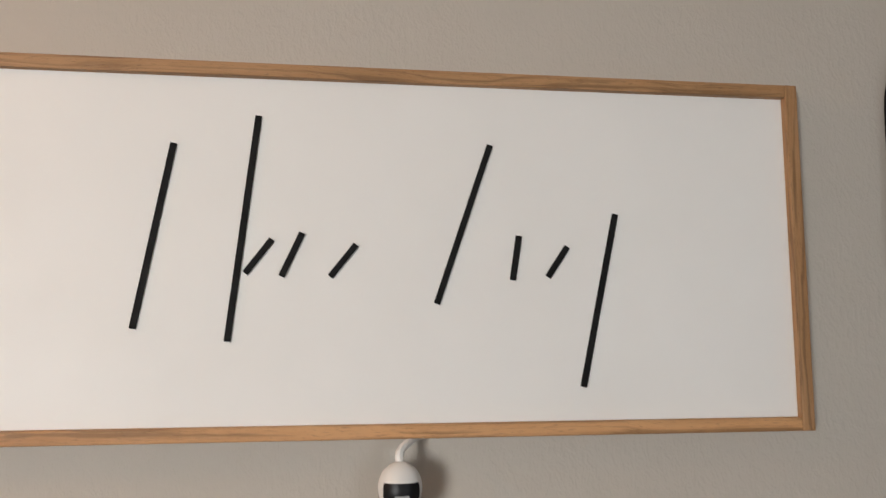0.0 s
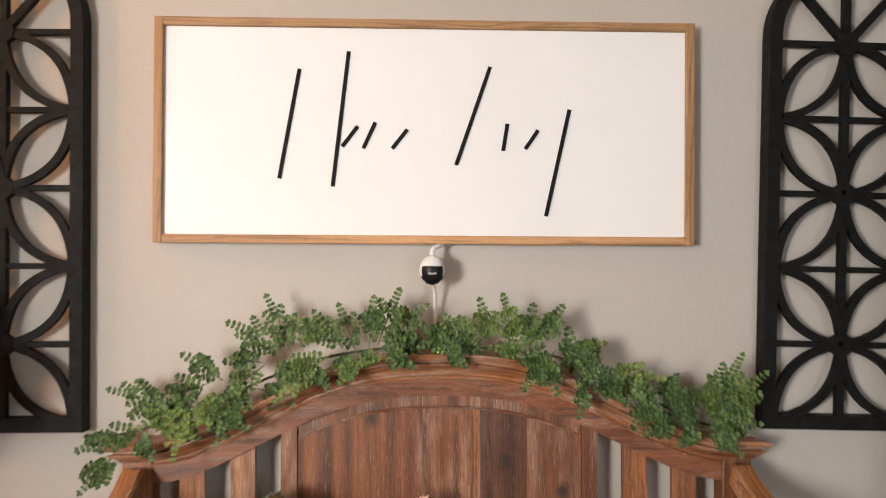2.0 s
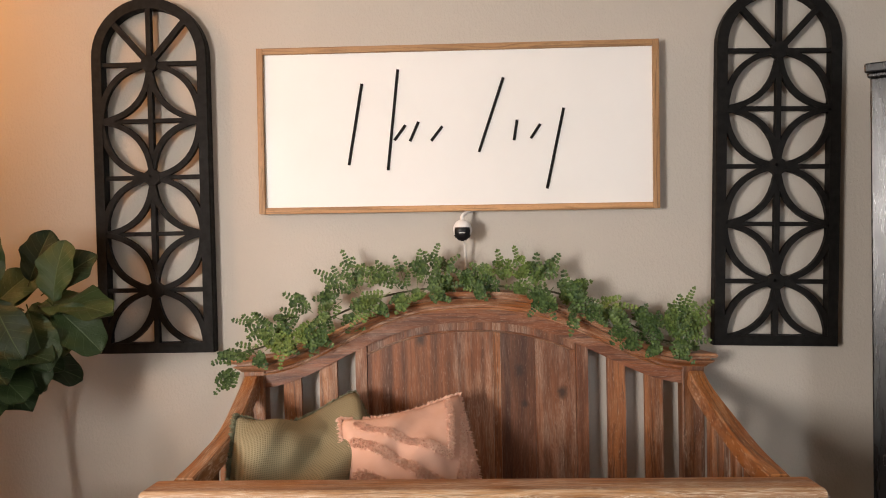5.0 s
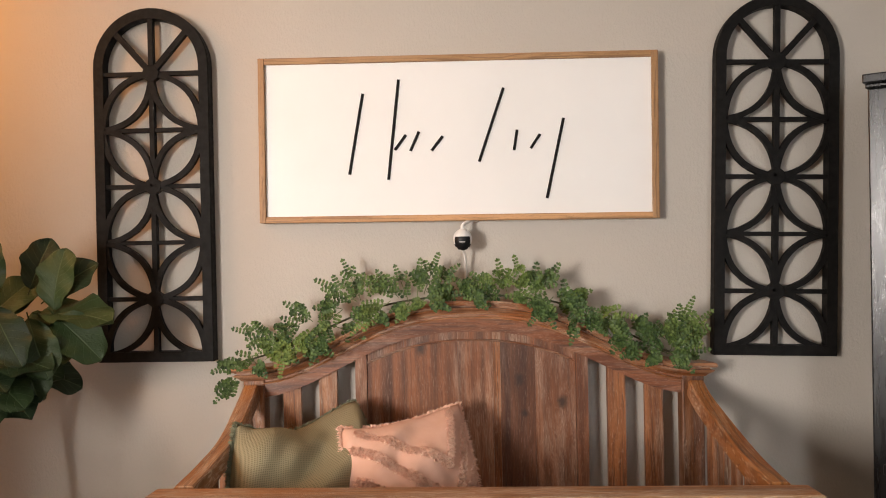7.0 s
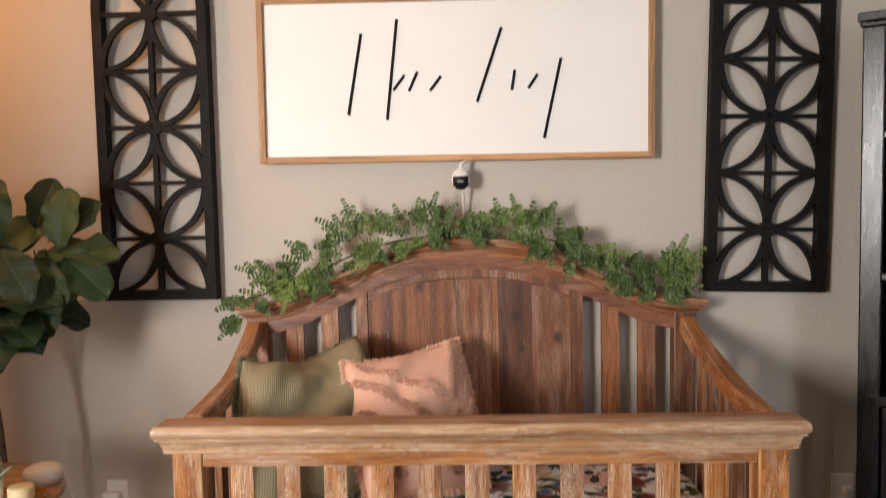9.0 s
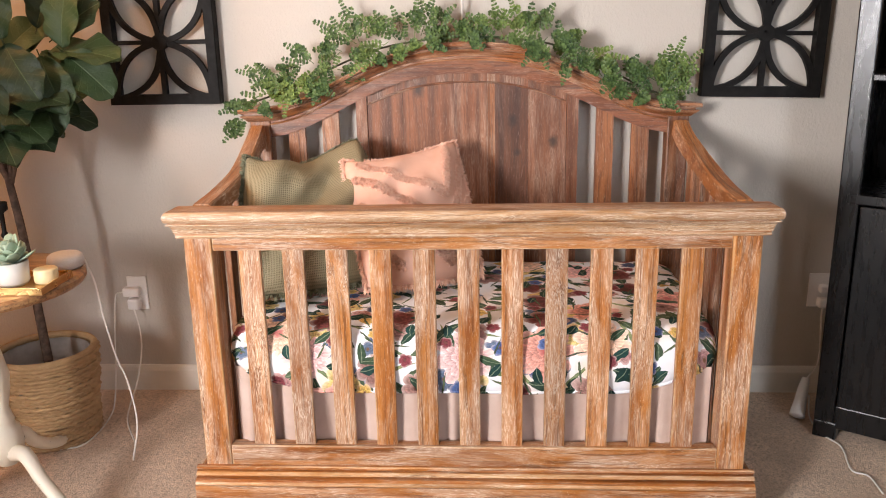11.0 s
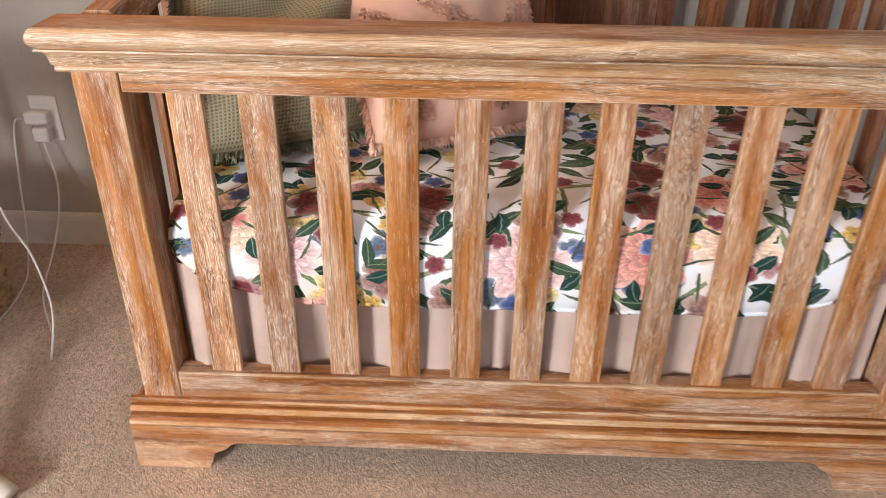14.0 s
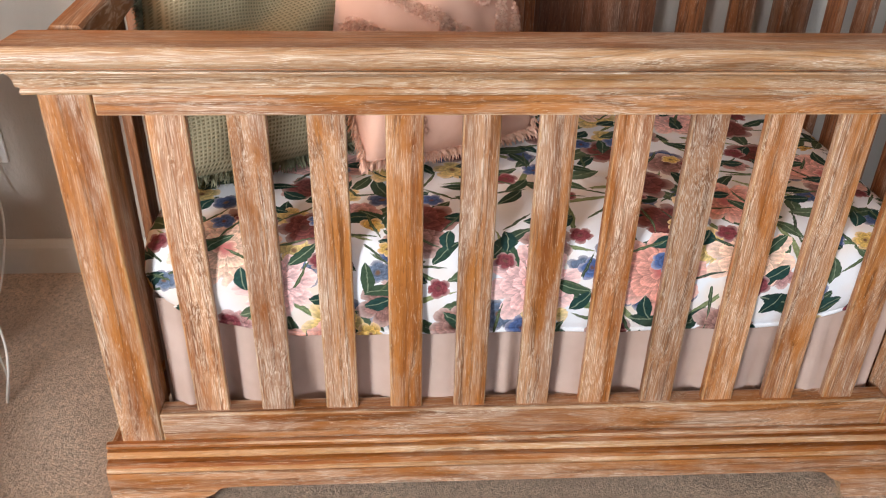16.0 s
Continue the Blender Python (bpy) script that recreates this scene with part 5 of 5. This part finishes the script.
# ---- black cabinet across the corner ----
CM = Matrix.Translation((1.104, -0.33, 0)) @ Matrix.Rotation(radians(-34), 4, "Z")
cab = thing("hutch_cabinet", (1.45, -0.3, 0), "tall glossy black hutch with open shelves across the corner", "cabinet")
CW, CD, CH = 0.86, 0.36, 1.848


def cpart(name, x0, x1, y0, y1, z0, z1, bevel=0.004, label=""):
    return part(name, box(x0, x1, y0, y1, z0, z1, bevel, m=CM), CABINET, cab, label)


cpart("side_panel", 0.004, 0.024, 0.02, CD - 0.03, 0.06, CH)
cpart("side_panel", CW - 0.024, CW - 0.004, 0.02, CD - 0.03, 0.06, CH)
cpart("back_panel", 0.024, CW - 0.024, CD - 0.045, CD - 0.03, 0.06, CH)
cpart("stile", 0.0, 0.058, 0.0, 0.0195, 0.06, CH)
cpart("stile", CW - 0.058, CW, 0.0, 0.0195, 0.06, CH)
cpart("crown", -0.012, CW + 0.012, -0.014, CD - 0.03, CH + 0.014, CH + 0.04)
cpart("crown_cove", -0.006, CW + 0.006, -0.007, CD - 0.03, CH, CH + 0.0135)
cpart("top_rail", 0.0585, CW - 0.0585, 0.001, 0.0195, CH - 0.08, CH - 0.001)
cpart("worktop", 0.025, CW - 0.025, -0.006, CD - 0.046, 0.775, 0.805)
for z in (1.135, 1.535):
    cpart("shelf", 0.025, CW - 0.025, 0.004, CD - 0.046, z, z + 0.022)
for k in range(2):
    x0 = 0.062 + k * (CW - 0.124) / 2
    door = cpart("cabinet_door", x0 + 0.002, x0 + (CW - 0.124) / 2 - 0.002, -0.004, 0.015, 0.12, 0.77)
    knob = lathe([(0.0, 0.0), (0.006, 0.0), (0.006, 0.012), (0.014, 0.018), (0.012, 0.026), (0.0, 0.028)], (0, 0, 0), 14)
    knob.transform(CM @ Matrix.Translation((x0 + (0.33 if k == 0 else 0.04), -0.004, 0.5)) @ Matrix.Rotation(radians(90), 4, "X"))
    part("knob", knob, BLACK, door)
cpart("plinth", 0.059, CW - 0.059, 0.002, 0.018, 0.04, 0.118)
for x in (0.0, CW - 0.07):
    for y in (0.0, CD - 0.1):
        cpart("foot", x, x + 0.07, y, y + 0.07, 0.0, 0.058)
vp = CM @ Vector((0.165, 0.13, 0.805))
vase = thing("vase", vp, "small white ceramic vase with green sprigs on the shelf", "vase")
part("body", lathe([(0.0, 0.001), (0.03, 0.001), (0.045, 0.02), (0.052, 0.05), (0.042, 0.085), (0.026, 0.105), (0.028, 0.12), (0.022, 0.12), (0.0, 0.1)], vp, 24), CERAMIC, vase, smooth=True)
g = random.Random(4)
for k in range(6):
    bm = bmesh.new()
    d = Vector((g.uniform(-0.6, 0.6), g.uniform(-0.5, 0.3), 1))
    frond(bm, vp + Vector((0, 0, 0.11)), d, Vector((0, -1, 0.2)), g.uniform(0.09, 0.14), g)
    part("sprig", bm, FERN, vase)

bp = CM @ Vector((0.235, 0.16, 1.158))
shelf_basket = thing("shelf_basket", bp, "tapered brown woven basket standing on the cabinet shelf", "basket")
bm = bmesh.new()
for k in range(20):
    t = k / 19
    loop = []
    for j in range(60):
        a = 2 * math.pi * j / 60
        r = 0.1 + 0.042 * t + 0.003 * math.sin(a * 20 + (math.pi if k % 2 else 0))
        loop.append((bp.x + r * math.cos(a), bp.y + 0.8 * r * math.sin(a), bp.z + 0.008 + 0.272 * t))
    sweep(loop, ring(0.0078, 6), bm=bm, closed=True)
part("weave", bm, BASKET, shelf_basket, smooth=True)
part("base", lathe([(0.0, 0.001), (0.08, 0.001), (0.08, 0.008), (0.0, 0.008)], bp, 24), BASKET, shelf_basket)

# ---- rug ----
RX, RY, RR = 0.0, -2.262, 1.235
rug = tagged(part("rug", lathe([(0.0, 0.001), (RR, 0.001), (RR, 0.012), (RR - 0.015, 0.018), (0.0, 0.018)], (RX, RY, 0), 96), SHAG), "round black shaggy rug lying on the carpet", "rug")
g = random.Random(14)
verts, faces = [], []
while len(faces) < 220000:
    r, a = RR * math.sqrt(g.random()), g.uniform(0.0, 2 * math.pi)
    x, y = RX + r * math.cos(a), RY + r * math.sin(a)
    t = g.uniform(0, 6.283)
    lean = g.uniform(0.006, 0.02)
    wx, wy = 0.0016 * math.cos(t), 0.0016 * math.sin(t)
    turn = t + g.uniform(-1.5, 1.5)
    lx, ly = lean * math.cos(turn), lean * math.sin(turn)
    i = len(verts)
    h = g.uniform(0.014, 0.026) * (1.0 if r < RR - 0.05 else 0.7) + 0.006 * noise.noise(Vector((x * 14, y * 14, 0)))
    verts += [(x - wx, y - wy, 0.012), (x + wx, y + wy, 0.012), (x + wx + lx * 0.5, y + wy + ly * 0.5, 0.012 + h), (x - wx + lx * 0.5, y - wy + ly * 0.5, 0.012 + h), (x + lx * 1.3, y + ly * 1.3, 0.012 + h * 0.85)]
    faces += [(i, i + 1, i + 2, i + 3), (i + 3, i + 2, i + 4)]
me = bpy.data.meshes.new("shag_yarn")
me.from_pydata(verts, [], faces)
me.materials.append(SHAG)
pile = new("shag_yarn", me)
pile.parent = rug
tagged(pile, kind="stuff")
